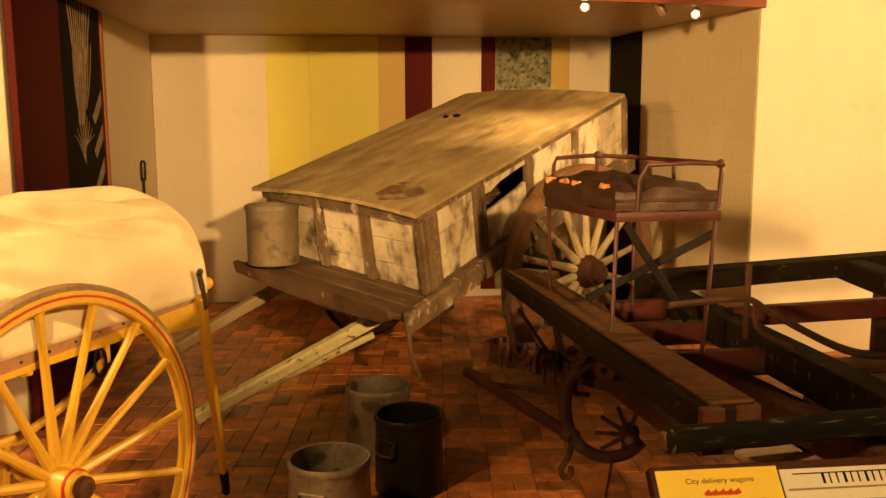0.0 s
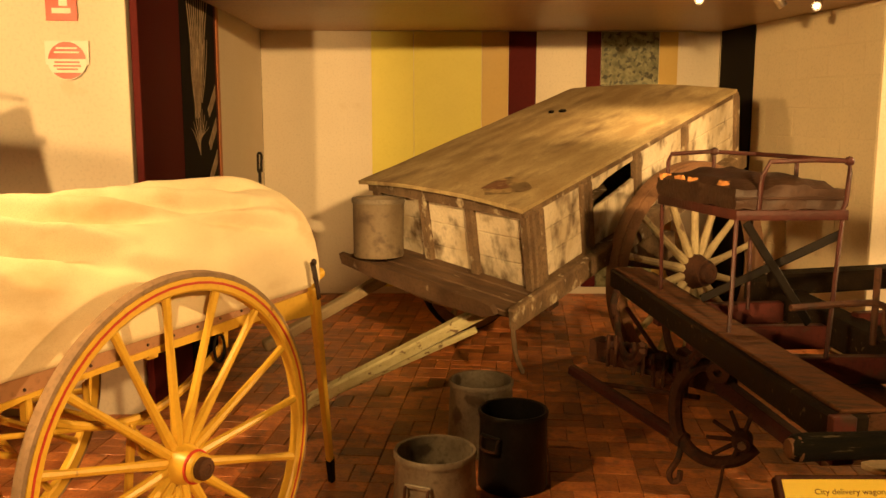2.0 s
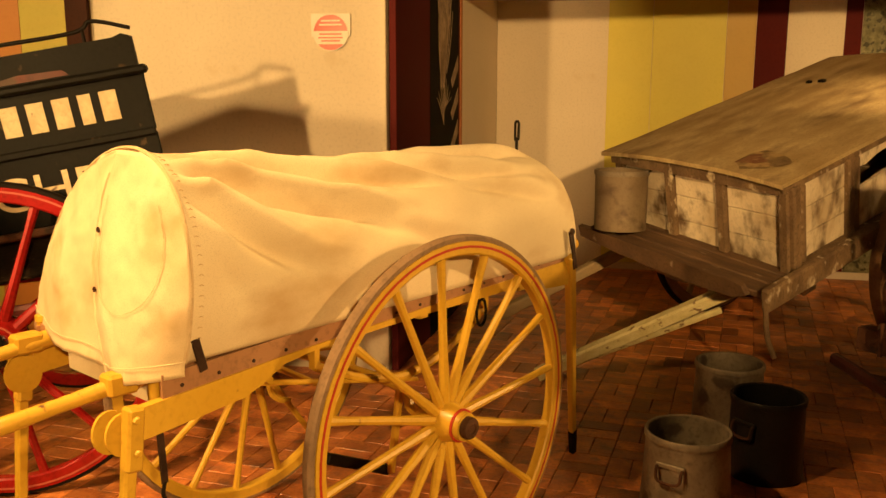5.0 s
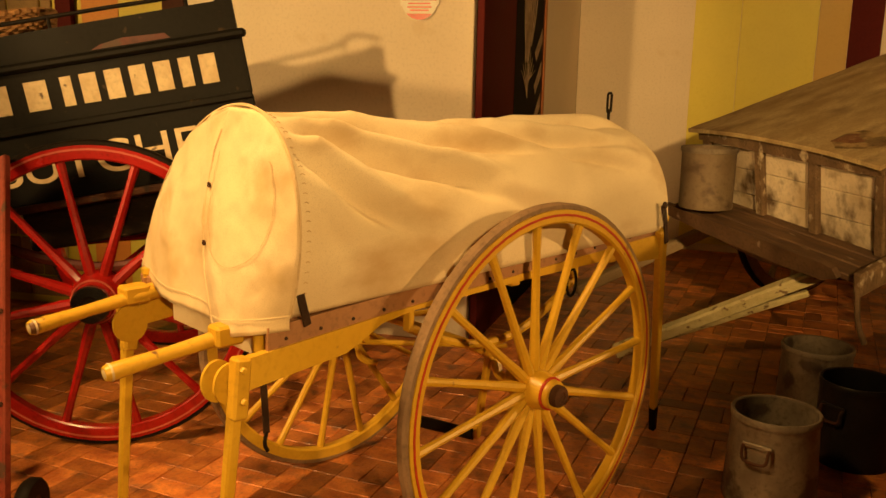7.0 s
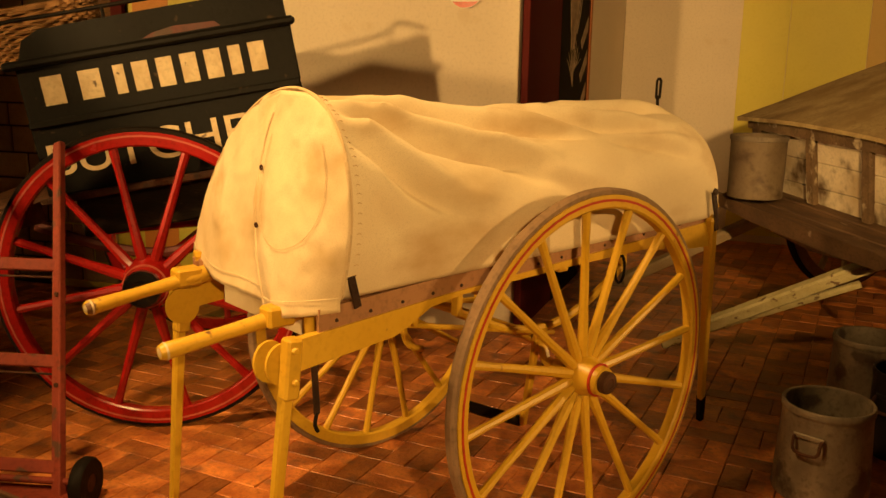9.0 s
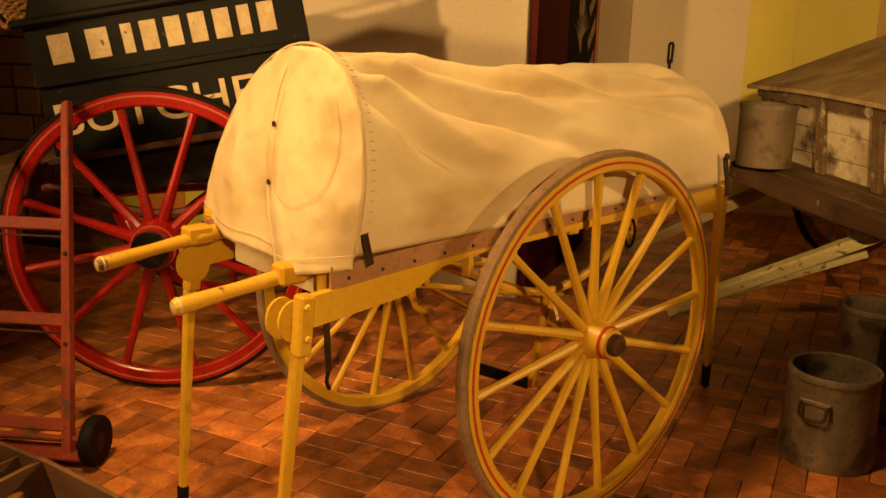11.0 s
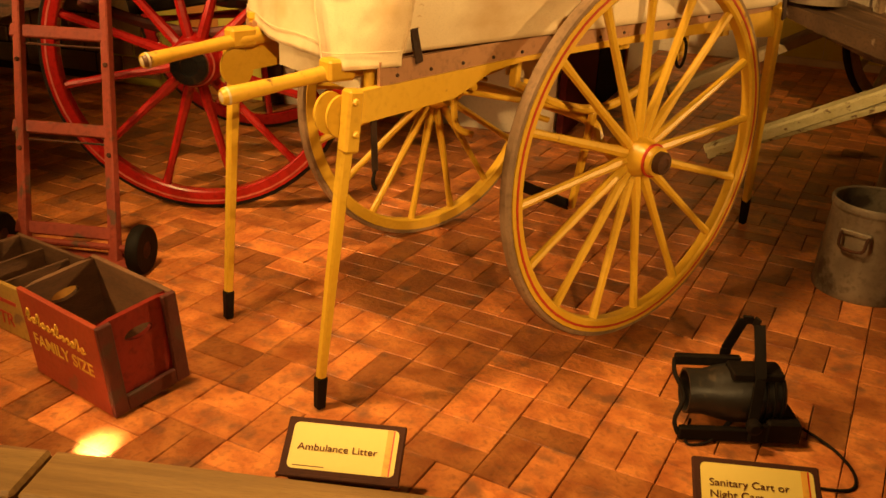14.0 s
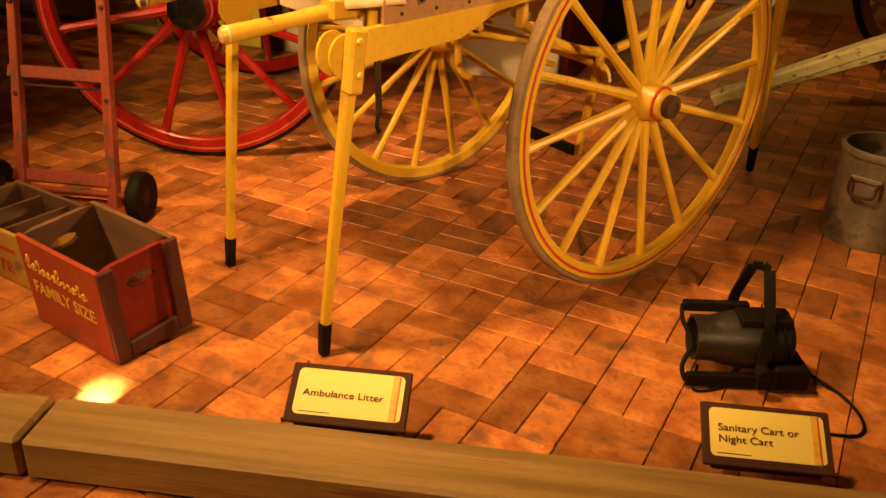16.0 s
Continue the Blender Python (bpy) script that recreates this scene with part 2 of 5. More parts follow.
    "pink_line": mat("pale_lining", (0.46, 0.10, 0.06), (0.42, 0.08, 0.05), 4, 0.5, 0.0),
    "butcher": mat("black_green_paint", (0.0055, 0.0053, 0.0045), (0.009, 0.008, 0.0065), 5, 0.55, 0.12, worn=(0.055, 0.035, 0.02), worn_at=0.66, worn_scale=16, spec=0.12),
    "letter": mat("cream_lettering", (0.62, 0.50, 0.30), (0.50, 0.38, 0.22), 22, 0.6, 0.1, worn=(0.12, 0.08, 0.05), worn_at=0.66, worn_scale=24),
    "wicker": mat("wicker", (0.30, 0.15, 0.05), (0.40, 0.21, 0.08), 30, 0.6, 0.2),
    "trolley": mat("worn_red_trolley", (0.19, 0.030, 0.016), (0.24, 0.040, 0.020), 8, 0.7, 0.2, worn=(0.09, 0.04, 0.022), worn_at=0.60, worn_scale=12, spec=0.25),
    # end panel colour, a darker red than the crate's front
    "crate_out": mat("dark_red_crate_end", (0.19, 0.015, 0.008), (0.25, 0.022, 0.011), 5, 0.5, 0.2, worn=(0.07, 0.025, 0.014), worn_at=0.60, worn_scale=8, spec=0.3),
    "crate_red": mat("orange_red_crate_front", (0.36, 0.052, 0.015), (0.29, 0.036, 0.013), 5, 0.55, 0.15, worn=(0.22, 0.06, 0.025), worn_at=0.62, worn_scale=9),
    "crate_in": mat("brown_crate_wood", (0.11, 0.050, 0.021), (0.17, 0.078, 0.033), 6, 0.7, 0.2, stretch=(1, 1, 5)),
    "crate_yellow": mat("yellow_crate", (0.50, 0.30, 0.05), (0.44, 0.25, 0.05), 6, 0.6, 0.15, worn=(0.25, 0.13, 0.05), worn_at=0.62, worn_scale=9),
    "yellow_print": mat("yellow_print", (0.72, 0.46, 0.06), (0.66, 0.40, 0.05), 18, 0.6, 0.0),
    "red_print": mat("red_print", (0.45, 0.04, 0.02), (0.5, 0.05, 0.02), 18, 0.6, 0.0),
    "label_back": mat("dark_brown_plate", (0.055, 0.018, 0.01), (0.065, 0.022, 0.012), 6, 0.75, 0.03, spec=0.2),
    "label": mat("yellow_label", (0.78, 0.60, 0.14), (0.80, 0.62, 0.16), 6, 0.5, 0.0, dirt=0.05),
    "panel_yellow": mat("bright_yellow_print", (0.82, 0.60, 0.045), (0.84, 0.62, 0.055), 6, 0.45, 0.0, dirt=0.05),
    "label_orange": mat("orange_stripe", (0.75, 0.38, 0.05), (0.76, 0.4, 0.05), 6, 0.5, 0.0),
    "ink": mat("brown_ink", (0.11, 0.030, 0.014), (0.12, 0.034, 0.016), 6, 0.6, 0.0, spec=0.2),
    "white_print": mat("white_print", (0.75, 0.70, 0.58), (0.78, 0.73, 0.6), 6, 0.4, 0.0, dirt=0.1),
    "sign_red": mat("sign_red", (0.60, 0.05, 0.02), (0.62, 0.06, 0.02), 6, 0.3, 0.0),
    "stuffing": mat("orange_stuffing", (0.50, 0.22, 0.05), (0.36, 0.14, 0.035), 40, 0.9, 0.5),
    "chrome": mat("dull_chrome", (0.55, 0.45, 0.33), (0.6, 0.5, 0.38), 8, 0.3, 0.0, metal=0.9),
    "ceiling": mat("dark_ceiling", (0.10, 0.07, 0.045), (0.12, 0.08, 0.05), 2, 0.8, 0.05),
    "lens": mat("lamp_lens", (0.5, 0.45, 0.4), (0.5, 0.45, 0.4), 5, 0.1, 0.0, metal=0.6),
}
GLOW = bpy.data.materials.new("lamp_glow")
GLOW.use_nodes = True
GLOW.node_tree.nodes["Principled BSDF"].inputs["Emission Color"].default_value = (1.0, 0.85, 0.6, 1)
GLOW.node_tree.nodes["Principled BSDF"].inputs["Emission Strength"].default_value = 12.0

# ---- mesh helpers ----


def thing(name, m, label, category, group="", kind=""):
    ob = new(name)
    ob.empty_display_size = 0.05
    ob.matrix_world = m
    return tagged(ob, label, category, group, kind)


def solid(name, bm, material, smooth=False):
    me = bpy.data.meshes.new(name)
    bmesh.ops.recalc_face_normals(bm, faces=bm.faces)
    bm.to_mesh(me)
    bm.free()
    me.materials.append(material)
    if smooth:
        for p in me.polygons:
            p.use_smooth = True
        me.set_sharp_from_angle(angle=radians(35))
    return new(name, me)


def part(name, bm, material, parent, label="", smooth=True):
    ob = solid(name, bm, material, smooth)
    ob.parent = parent
    return tagged(ob, label)


def frame_of(x, y, z, ax, up=(0, 0, 1)):
    """A matrix at a place whose x axis points along ax and whose z axis leans to up."""
    ex = Vector(ax).normalized()
    ey = Vector(up).cross(ex).normalized()
    return Matrix.Translation((x, y, z)) @ Matrix((ex, ey, ex.cross(ey))).transposed().to_4x4()


def box(bm, lo, hi, bevel=0.003, m=None):
    """A bevelled box between two corners."""
    made = bmesh.ops.create_cube(bm, size=1)["verts"]
    lo, hi = Vector(lo), Vector(hi)
    for v in made:
        v.co = Vector((lo[i] + (hi[i] - lo[i]) * (v.co[i] + 0.5) for i in range(3)))
    if bevel:
        edges = list({e for v in made for e in v.link_edges})
        got = bmesh.ops.bevel(bm, geom=edges, offset=bevel, segments=1, affect="EDGES", profile=0.5)
        made = list({v for f in got["faces"] for v in f.verts} | {v for v in made if v.is_valid})
    if m is not None:
        bmesh.ops.transform(bm, matrix=m, verts=made)
    return bm


def bar(bm, a, b, w, h, up=(0, 0, 1), bevel=0.003, taper=1.0):
    """A beam of width w and height h from a to b."""
    a, b = Vector(a), Vector(b)
    d = b - a
    if abs(d.normalized().dot(Vector(up))) > 0.98:
        up = (0, 1, 0)
    n = len(bm.verts)
    box(bm, (0, -w / 2, -h / 2), (d.length, w / 2, h / 2), bevel)
    bm.verts.ensure_lookup_table()
    m = frame_of(*a, d, up)
    for v in bm.verts[n:]:
        k = 1 + (taper - 1) * v.co.x / d.length
        v.co = m @ Vector((v.co.x, v.co.y * k, v.co.z * k))
    return bm


def lathe(bm, profile, seg=32, m=None):
    """Turns rows of (radius, height) round the z axis."""
    rings = []
    for r, z in profile:
        rings.append([bm.verts.new((r * math.cos(2 * math.pi * i / seg), r * math.sin(2 * math.pi * i / seg), z)) for i in range(seg)] if r > 1e-5 else [bm.verts.new((0, 0, z))])
    for p, q in zip(rings, rings[1:]):
        for i in range(seg):
            j = (i + 1) % seg
            if len(p) == 1 and len(q) == 1:
                continue
            if len(p) == 1:
                bm.faces.new((p[0], q[i], q[j]))
            elif len(q) == 1:
                bm.faces.new((p[i], p[j], q[0]))
            else:
                bm.faces.new((p[i], p[j], q[j], q[i]))
    if m is not None:
        bmesh.ops.transform(bm, matrix=m, verts=[v for ring in rings for v in ring])
    return bm


def rod(bm, a, b, r, r2=None, seg=10):
    a, b = Vector(a), Vector(b)
    up = (0, 0, 1) if abs((b - a).normalized().z) < 0.95 else (0, 1, 0)
    m = frame_of(*a, b - a, up) @ pose(0, 0, 0, 0, 90, 0)
    r2 = r if r2 is None else r2
    return lathe(bm, [(0, 0), (r, 0), (r2, (b - a).length), (0, (b - a).length)], seg, m)


def tube(bm, pts, r, seg=8):
    """A round bar along a path."""
    pts = [Vector(p) for p in pts]
    rings = []
    side = Vector((0.3, 0.2, 1)).normalized()
    for i, p in enumerate(pts):
        t = (pts[min(i + 1, len(pts) - 1)] - pts[max(i - 1, 0)]).normalized()
        n = side - t * side.dot(t)
        n = n.normalized() if n.length > 1e-3 else t.orthogonal().normalized()
        side = n
        b = t.cross(n)
        rings.append([bm.verts.new(p + r * (math.cos(a) * n + math.sin(a) * b)) for a in (2 * math.pi * k / seg for k in range(seg))])
    for p, q in zip(rings, rings[1:]):
        for k in range(seg):
            bm.faces.new((p[k], p[(k + 1) % seg], q[(k + 1) % seg], q[k]))
    bm.faces.new(rings[0][::-1])
    bm.faces.new(rings[-1])
    return bm


def curve_points(pts, n=8):
    """A smooth line through points."""
    out = []
    P = [Vector(p) for p in pts]
    for i in range(len(P) - 1):
        a, b, c, d = P[max(i - 1, 0)], P[i], P[i + 1], P[min(i + 2, len(P) - 1)]
        for k in range(n):
            t = k / n
            out.append(0.5 * ((2 * b) + (c - a) * t + (2 * a - 5 * b + 4 * c - d) * t * t + (3 * b - a - 3 * c + d) * t**3))
    return out + [P[-1]]


def plate(bm, outline, y0, y1, m=None, bevel=0.0):
    """A flat shape given in x and z, thick from y0 to y1."""
    a = [bm.verts.new((x, y0, z)) for x, z in outline]
    b = [bm.verts.new((x, y1, z)) for x, z in outline]
    bm.faces.new(a)
    bm.faces.new(b[::-1])
    for i in range(len(a)):
        j = (i + 1) % len(a)
        bm.faces.new((a[i], b[i], b[j], a[j]))
    if m is not None:
        bmesh.ops.transform(bm, matrix=m, verts=a + b)
    return bm


def lettering(name, words, height, material, parent, m, label="", align="LEFT", thick=0.0006, wide=1.0, bold=0.018):
    """Words as a mesh in the x-z plane of m, facing -y."""
    c = bpy.data.curves.new(name, "FONT")
    c.body, c.size, c.extrude, c.align_x, c.offset = words, height / 0.7, thick, align, bold * height
    ob = bpy.data.objects.new(name, c)
    scene.collection.objects.link(ob)
    bpy.context.view_layer.update()
    me = bpy.data.meshes.new_from_object(ob.evaluated_get(bpy.context.evaluated_depsgraph_get()))
    bpy.data.objects.remove(ob)
    me.materials.clear()
    me.materials.append(material)
    out = new(name, me)
    out.parent = parent
    out.matrix_local = m @ pose(0, 0, 0, 90, 0, 0) @ Matrix.Diagonal((wide, 1, 1, 1))
    return tagged(out, label)


def B():
    return bmesh.new()


def spoked_wheel(parent, name, centre, radius, spokes, rim_mat, spoke_mat, tyre_mat, hub_mat, cap_mat, line_mat=None, face=-1, felloe=0.05, depth=0.055, spoke_r=0.016, hub_r=0.07, hub_len=0.2, dish=0.03, turn=0.0, tyre=0.018, cap_r=None, m=None, inset=0.0):
    """A wheel whose axle lies along local y; face: the side (-1 or 1) on which cap and lining sit."""
    root = new(name)
    root.empty_display_size = 0.05
    root.parent = parent
    root.matrix_local = m if m is not None else Matrix.Translation(centre)
    tip = pose(0, 0, 0, 90 if face < 0 else -90, 0, 0)
    r0 = radius - tyre
    part("rim", lathe(B(), [(r0 - felloe, -depth / 2 + 0.006), (r0 - felloe + 0.006, -depth / 2), (r0, -depth / 2), (r0, depth / 2), (r0 - felloe + 0.006, depth / 2), (r0 - felloe, depth / 2 - 0.006), (r0 - felloe, -depth / 2 + 0.006)], 64, tip), rim_mat, root)
    part("tyre", lathe(B(), [(r0 + 0.001, -depth * 0.42), (radius - 0.005, -depth * 0.42), (radius, -depth * 0.25), (radius, depth * 0.25), (radius - 0.005, depth * 0.42), (r0 + 0.001, depth * 0.42), (r0 + 0.001, -depth * 0.42)], 64, tip), tyre_mat, root)
    if line_mat:
        part("lining", lathe(B(), [(r0 - 0.012, depth / 2), (r0 - 0.012, depth / 2 + 0.0015), (r0 - 0.019, depth / 2 + 0.0015), (r0 - 0.019, depth / 2), (r0 - 0.012, depth / 2)], 64, tip), line_mat, root)
    for i in range(spokes):
        a = turn + 2 * math.pi * i / spokes
        d = Vector((math.cos(a), 0, math.sin(a)))
        off = Vector((0, face * dish, 0))
        bm = B()
        p0, p1 = d * hub_r * 0.8 + off, d * (r0 - felloe + 0.004)
        mm = frame_of(*p0, p1 - p0, (0, 1, 0)) @ pose(0, 0, 0, 0, 90, 0)
        n = (p1 - p0).length
        lathe(bm, [(0, 0), (spoke_r * 1.15, 0), (spoke_r * 1.25, n * 0.12), (spoke_r, n * 0.35), (spoke_r * 0.85, n * 0.8), (spoke_r * 1.0, n * 0.96), (spoke_r, n), (0, n)], 8, mm)
        part("spoke", bm, spoke_mat, root)
    h = hub_len
    tip = Matrix.Translation((0, -face * inset, 0)) @ tip
    hub = part("hub", lathe(B(), [(0, -h * 0.5), (hub_r * 0.62, -h * 0.5), (hub_r * 0.8, -h * 0.3), (hub_r, -h * 0.12), (hub_r * 1.02, h * 0.1), (hub_r * 0.92, h * 0.22), (hub_r * 0.72, h * 0.42), (hub_r * 0.7, h * 0.5), (0, h * 0.5)], 32, tip), hub_mat, root)
    cr = cap_r or hub_r * 0.55
    part("hub_cap", lathe(B(), [(cr, h * 0.48), (cr, h * 0.6), (cr * 0.92, h * 0.63), (cr * 0.5, h * 0.645), (cr * 0.45, h * 0.62), (0, h * 0.62)], 24, tip), cap_mat, root)
    if line_mat:
        for z, k in ((0.36, 0.80),):
            part("hub_ring", lathe(B(), [(hub_r * k - 0.004, h * z), (hub_r * k + 0.002, h * z), (hub_r * k + 0.002, h * z + 0.007), (hub_r * k - 0.004, h * z + 0.007)], 32, tip), line_mat, root)
    return root


# ---- setting ----
def wall(name, a, b, z0, z1, thick, material, label, holes=()):
    """A thick wall along the line a-b; its visible face lies on that line, its body to the left of it."""
    a, b = Vector((*a, 0)), Vector((*b, 0))
    m = frame_of(*a, b - a)
    ob = solid(name, box(B(), (0, 0, z0), ((b - a).length, thick, z1), 0.004), material)
    ob.matrix_world = m
    return tagged(ob, label, "wall", kind="structure"), m


SOFFIT = 2.24
BACK_A, BACK_B = (-3.28, 7.05), (0.48, 7.95)
wall_back, BACK = wall("wall_back", BACK_A, BACK_B, -0.02, 3.6, 0.2, M["cream"], "cream painted back wall of the display recess")
wall_left, LEFT = wall("wall_left", (-2.57, 3.98), BACK_A, -0.02, 3.6, 0.2, M["cream"], "cream painted side wall of the display recess")
wall_right, RIGHT = wall("wall_right", BACK_B, (1.29, 5.88), -0.02, 3.6, 0.2, M["cream_side"], "cream painted concrete block side wall")
wall_column, COLUMN = wall("wall_column", (1.29, 5.88), (4.6, 6.9), -0.02, 3.6, 0.2, M["cream"], "brightly lit cream wall end")
wall_sign, SIGN = wall("wall_sign", (-4.13, 3.496), (-2.57, 3.98), -0.02, 3.6, 0.2, M["cream"], "cream painted wall with a round red fire sign")
wall_mural, MURAL = wall("wall_mural", (-7.4, 2.48), (-4.13, 3.496), -0.02, 3.6, 0.2, M["ochre_wall"], "wall covered with printed mural panels")
wall("wall_far_left", (-7.4, -4.0), (-7.4, 2.48), -0.02, 3.6, 0.2, M["cream"], "plain cream gallery wall")
wall("wall_behind", (4.6, -4.0), (-7.4, -4.0), -0.02, 3.6, 0.2, M["cream"], "plain cream gallery wall")
wall("wall_far_right", (4.6, 6.9), (4.6, -4.0), -0.02, 3.6, 0.2, M["cream"], "plain cream gallery wall")
ceiling = tagged(solid("ceiling", box(B(), (-7.6, -4.2, 3.6), (4.8, 9.0, 3.7), 0), M["ceiling"]), "dark gallery ceiling", "ceiling", kind="structure")

# the low soffit over the recess, with its stained fascia
bm = B()
outline = [(-2.50, 4.1), (1.285, 5.90), (0.50, 7.93), (-3.26, 7.03)]
lo = [bm.verts.new((x, y, SOFFIT)) for x, y in outline]
hi = [bm.verts.new((x, y, SOFFIT + 0.1)) for x, y in outline]
bm.faces.new(lo[::-1]), bm.faces.new(hi)
for i in range(4):
    bm.faces.new((lo[i], lo[(i + 1) % 4], hi[(i + 1) % 4], hi[i]))
tagged(solid("ceiling_soffit", bm, M["soffit"]), "low brown soffit over the display recess", "soffit", kind="structure")
tagged(solid("trim_fascia", bar(B(), (-2.6, 4.03, 2.36), (1.31, 5.87, 2.36), 0.03, 0.26), M["fascia"]), "red-brown stained fascia board along the soffit", "trim", kind="structure")
ob = solid("trim_column", box(B(), (0.75, -0.03, 2.34), (3.3, -0.002, 2.75)), M["fascia"])
ob.matrix_world = COLUMN
tagged(ob, "red-brown stained board high on the wall", "trim", kind="structure")


def panel(name, m, x0, x1, z0, z1, material, label, proud=0.004, y0=-0.003):
    ob = solid(name, box(B(), (x0, y0 - proud, z0), (x1, y0, z1), 0.001), material)
    ob.matrix_world = m
    return tagged(ob, label, "wall panel", kind="structure")


for n, (x0, x1, key, what) in enumerate(((0.93, 1.285, "yellow_wall", "bright yellow"), (1.288, 1.86, "yellow_wall", "bright yellow"), (1.863, 2.085, "ochre_wall", "ochre yellow"), (2.088, 2.32, "maroon", "dark maroon"), (2.742, 2.864, "maroon", "dark maroon"), (2.867, 3.352, "moss_print", "mossy green printed"), (3.355, 3.511, "ochre_wall", "ochre yellow"))):
    panel(f"panel_{n + 1}", BACK, x0, x1, 0.06, SOFFIT - 0.002, M[key], f"{what} painted stripe on the back wall")
panel("baseboard_back", BACK, 0.0, 3.86, 0.0, 0.055, M["cream"], "cream skirting board", 0.012)
panel("panel_right", RIGHT, 0.05, 0.62, 0.0, SOFFIT - 0.002, M["black_print"], "nearly black printed panel on the side wall", 0.012)

# blocks of the side wall: thin raised block faces
for row in range(12):
    for k in range(-1, 5):
        x0 = 0.64 + 0.4 * k + (0.2 if row % 2 else 0)
        x1 = x0 + 0.394
        x0, x1 = max(x0, 0.64), min(x1, 2.21)
        if x1 - x0 > 0.03:
            part("block", box(B(), (x0, -0.0045, row * 0.2 + 0.003), (x1, -0.001, row * 0.2 + 0.197), 0.0015), M["cream_side"], wall_right, "", False)

# the dark printed board that stands along the left side wall
board = thing("display_board", LEFT, "tall maroon display board with a dark plant print and orange edge", "display board")
part("panel", box(B(), (0.02, -0.05, 0.0), (1.50, -0.012, 3.0)), M["maroon"], board)
part("print", box(B(), (0.70, -0.054, 0.0), (1.44, -0.051, 3.0), 0), M["black_print"], board, "nearly black plant picture")
part("edge", box(B(), (1.502, -0.055, 0.0), (1.56, -0.008, 3.0)), M["orange_edge"], board, "orange brown edge strip")
rng = random.Random(4)


def reed(a, c, b, w):
    """A thin pale stroke on the print, bending from a over c to b."""
    line = [(1 - t) ** 2 * Vector(a) + 2 * t * (1 - t) * Vector(c) + t * t * Vector(b) for t in (k / 12 for k in range(13))]
    half = [w * (0.35 + 0.65 * math.sin(math.pi * min(1, 0.15 + 0.85 * k / 12))) for k in range(13)]
    rim = [(p.x - h, p.y) for p, h in zip(line, half)] + [(p.x + h, p.y) for p, h in zip(line[::-1], half[::-1])]
    part("stroke", plate(B(), rim, -0.0565, -0.0545), M["grey_stroke"], board, "pale reed stroke", False)


for i in range(10):
    u = i / 9
    reed((1.00 + 0.10 * (u - 0.5), 1.52 + 0.05 * rng.random()), (0.94 + 0.22 * u, 2.0), (0.76 + 0.62 * u, 2.42 + 0.12 * rng.random()), 0.009)
for i in range(8):
    u = i / 7
    reed((1.02 + 0.16 * (u - 0.5), 1.62), (0.88 + 0.34 * u, 1.80), (0.90 + 0.36 * u, 1.98 + 0.05 * rng.random()), 0.006)
for i in range(9):
    u = i / 8
    reed((1.03, 1.30 + 0.1 * u), (0.92 + 0.26 * u, 1.45), (0.84 + 0.40 * u, 1.62 - 0.30 * abs(u - 0.5)), 0.005)
for z in (0.95, 1.16, 1.37, 1.58):
    part("stroke", plate(B(), [(1.22, z), (1.42, z + 0.16), (1.42, z + 0.07), (1.26, z - 0.05)], -0.0565, -0.0545), M["grey_stroke"], board, "pale leaf stroke", False)

# fire signs
sign = thing("fire_sign", SIGN @ Matrix.Translation((1.345, 0, 1.81)), "round red and white fire sign on a white backing", "sign")
part("backing", box(B(), (-0.105, -0.008, -0.02), (0.105, -0.003, 0.095), 0.001), M["white_print"], sign)
turn = pose(0, -0.0085, 0, 90, 0, 0)
part("disc", lathe(B(), [(0, 0), (0.094, 0), (0.094, 0.002), (0, 0.002)], 40, turn), M["white_print"], sign)
for z0, z1 in ((0.008, 0.094), (-0.094, -0.062)):
    n = 14
    a0, a1 = math.asin(max(-1, min(1, z0 / 0.095))), math.asin(max(-1, min(1, z1 / 0.095)))
    right = [(0.09 * math.cos(a0 + (a1 - a0) * i / n), 0.09 * math.sin(a0 + (a1 - a0) * i / n)) for i in range(n + 1)]
    part("red_field", plate(B(), right + [(-x, z) for x, z in right[::-1] if x > 1e-4], -0.0125, -0.011), M["sign_red"], sign, "red field", False)
for z, w in ((0.055, 0.05), (0.035, 0.06), (-0.012, 0.06), (-0.03, 0.065), (-0.046, 0.05)):
    part("text_bar", box(B(), (-w, -0.0135, z), (w, -0.0128, z + 0.008), 0), M["white_print" if z > 0 else "sign_red"], sign)
sign2 = thing("fire_sign_square", SIGN @ Matrix.Translation((1.33, 0, 2.09)), "square red fire sign with white marks", "sign")
part("plate", box(B(), (-0.075, -0.008, -0.09), (0.075, -0.003, 0.14), 0.001), M["sign_red"], sign2)
part("mark", box(B(), (-0.045, -0.0095, -0.055), (0.045, -0.0085, -0.03), 0), M["white_print"], sign2)
part("mark", box(B(), (-0.01, -0.0095, -0.02), (0.03, -0.0085, 0.06), 0), M["white_print"], sign2)

# mural panels at the far left: stone wall print, red post, orange and yellow fields, brown post
ML = (Vector((-4.13, 3.496)) - Vector((-7.4, 2.48))).length
panel("panel_mural_yellow", MURAL, ML - 0.42, ML - 0.13, 0.0, 3.0, M["yellow_wall"], "yellow mural field")
panel("panel_mural_orange", MURAL, ML - 0.66, ML - 0.423, 0.0, 3.0, M["orange_wall"], "orange mural field")
panel("panel_mural_yellow_low", MURAL, ML - 1.3, ML - 0.66, 0.0, 3.0, M["yellow_wall"], "yellow mural field")
panel("trim_post_brown", MURAL, ML - 0.13, ML, 0.0, 3.0, M["label_back"], "dark brown upright trim", 0.03)
panel("trim_post_red", MURAL, ML - 0.80, ML - 0.70, 1.2, 3.0, M["maroon"], "dark red upright post", 0.04, -0.012)

# gallery floor in front of the kerb, and the mortar bed of the display
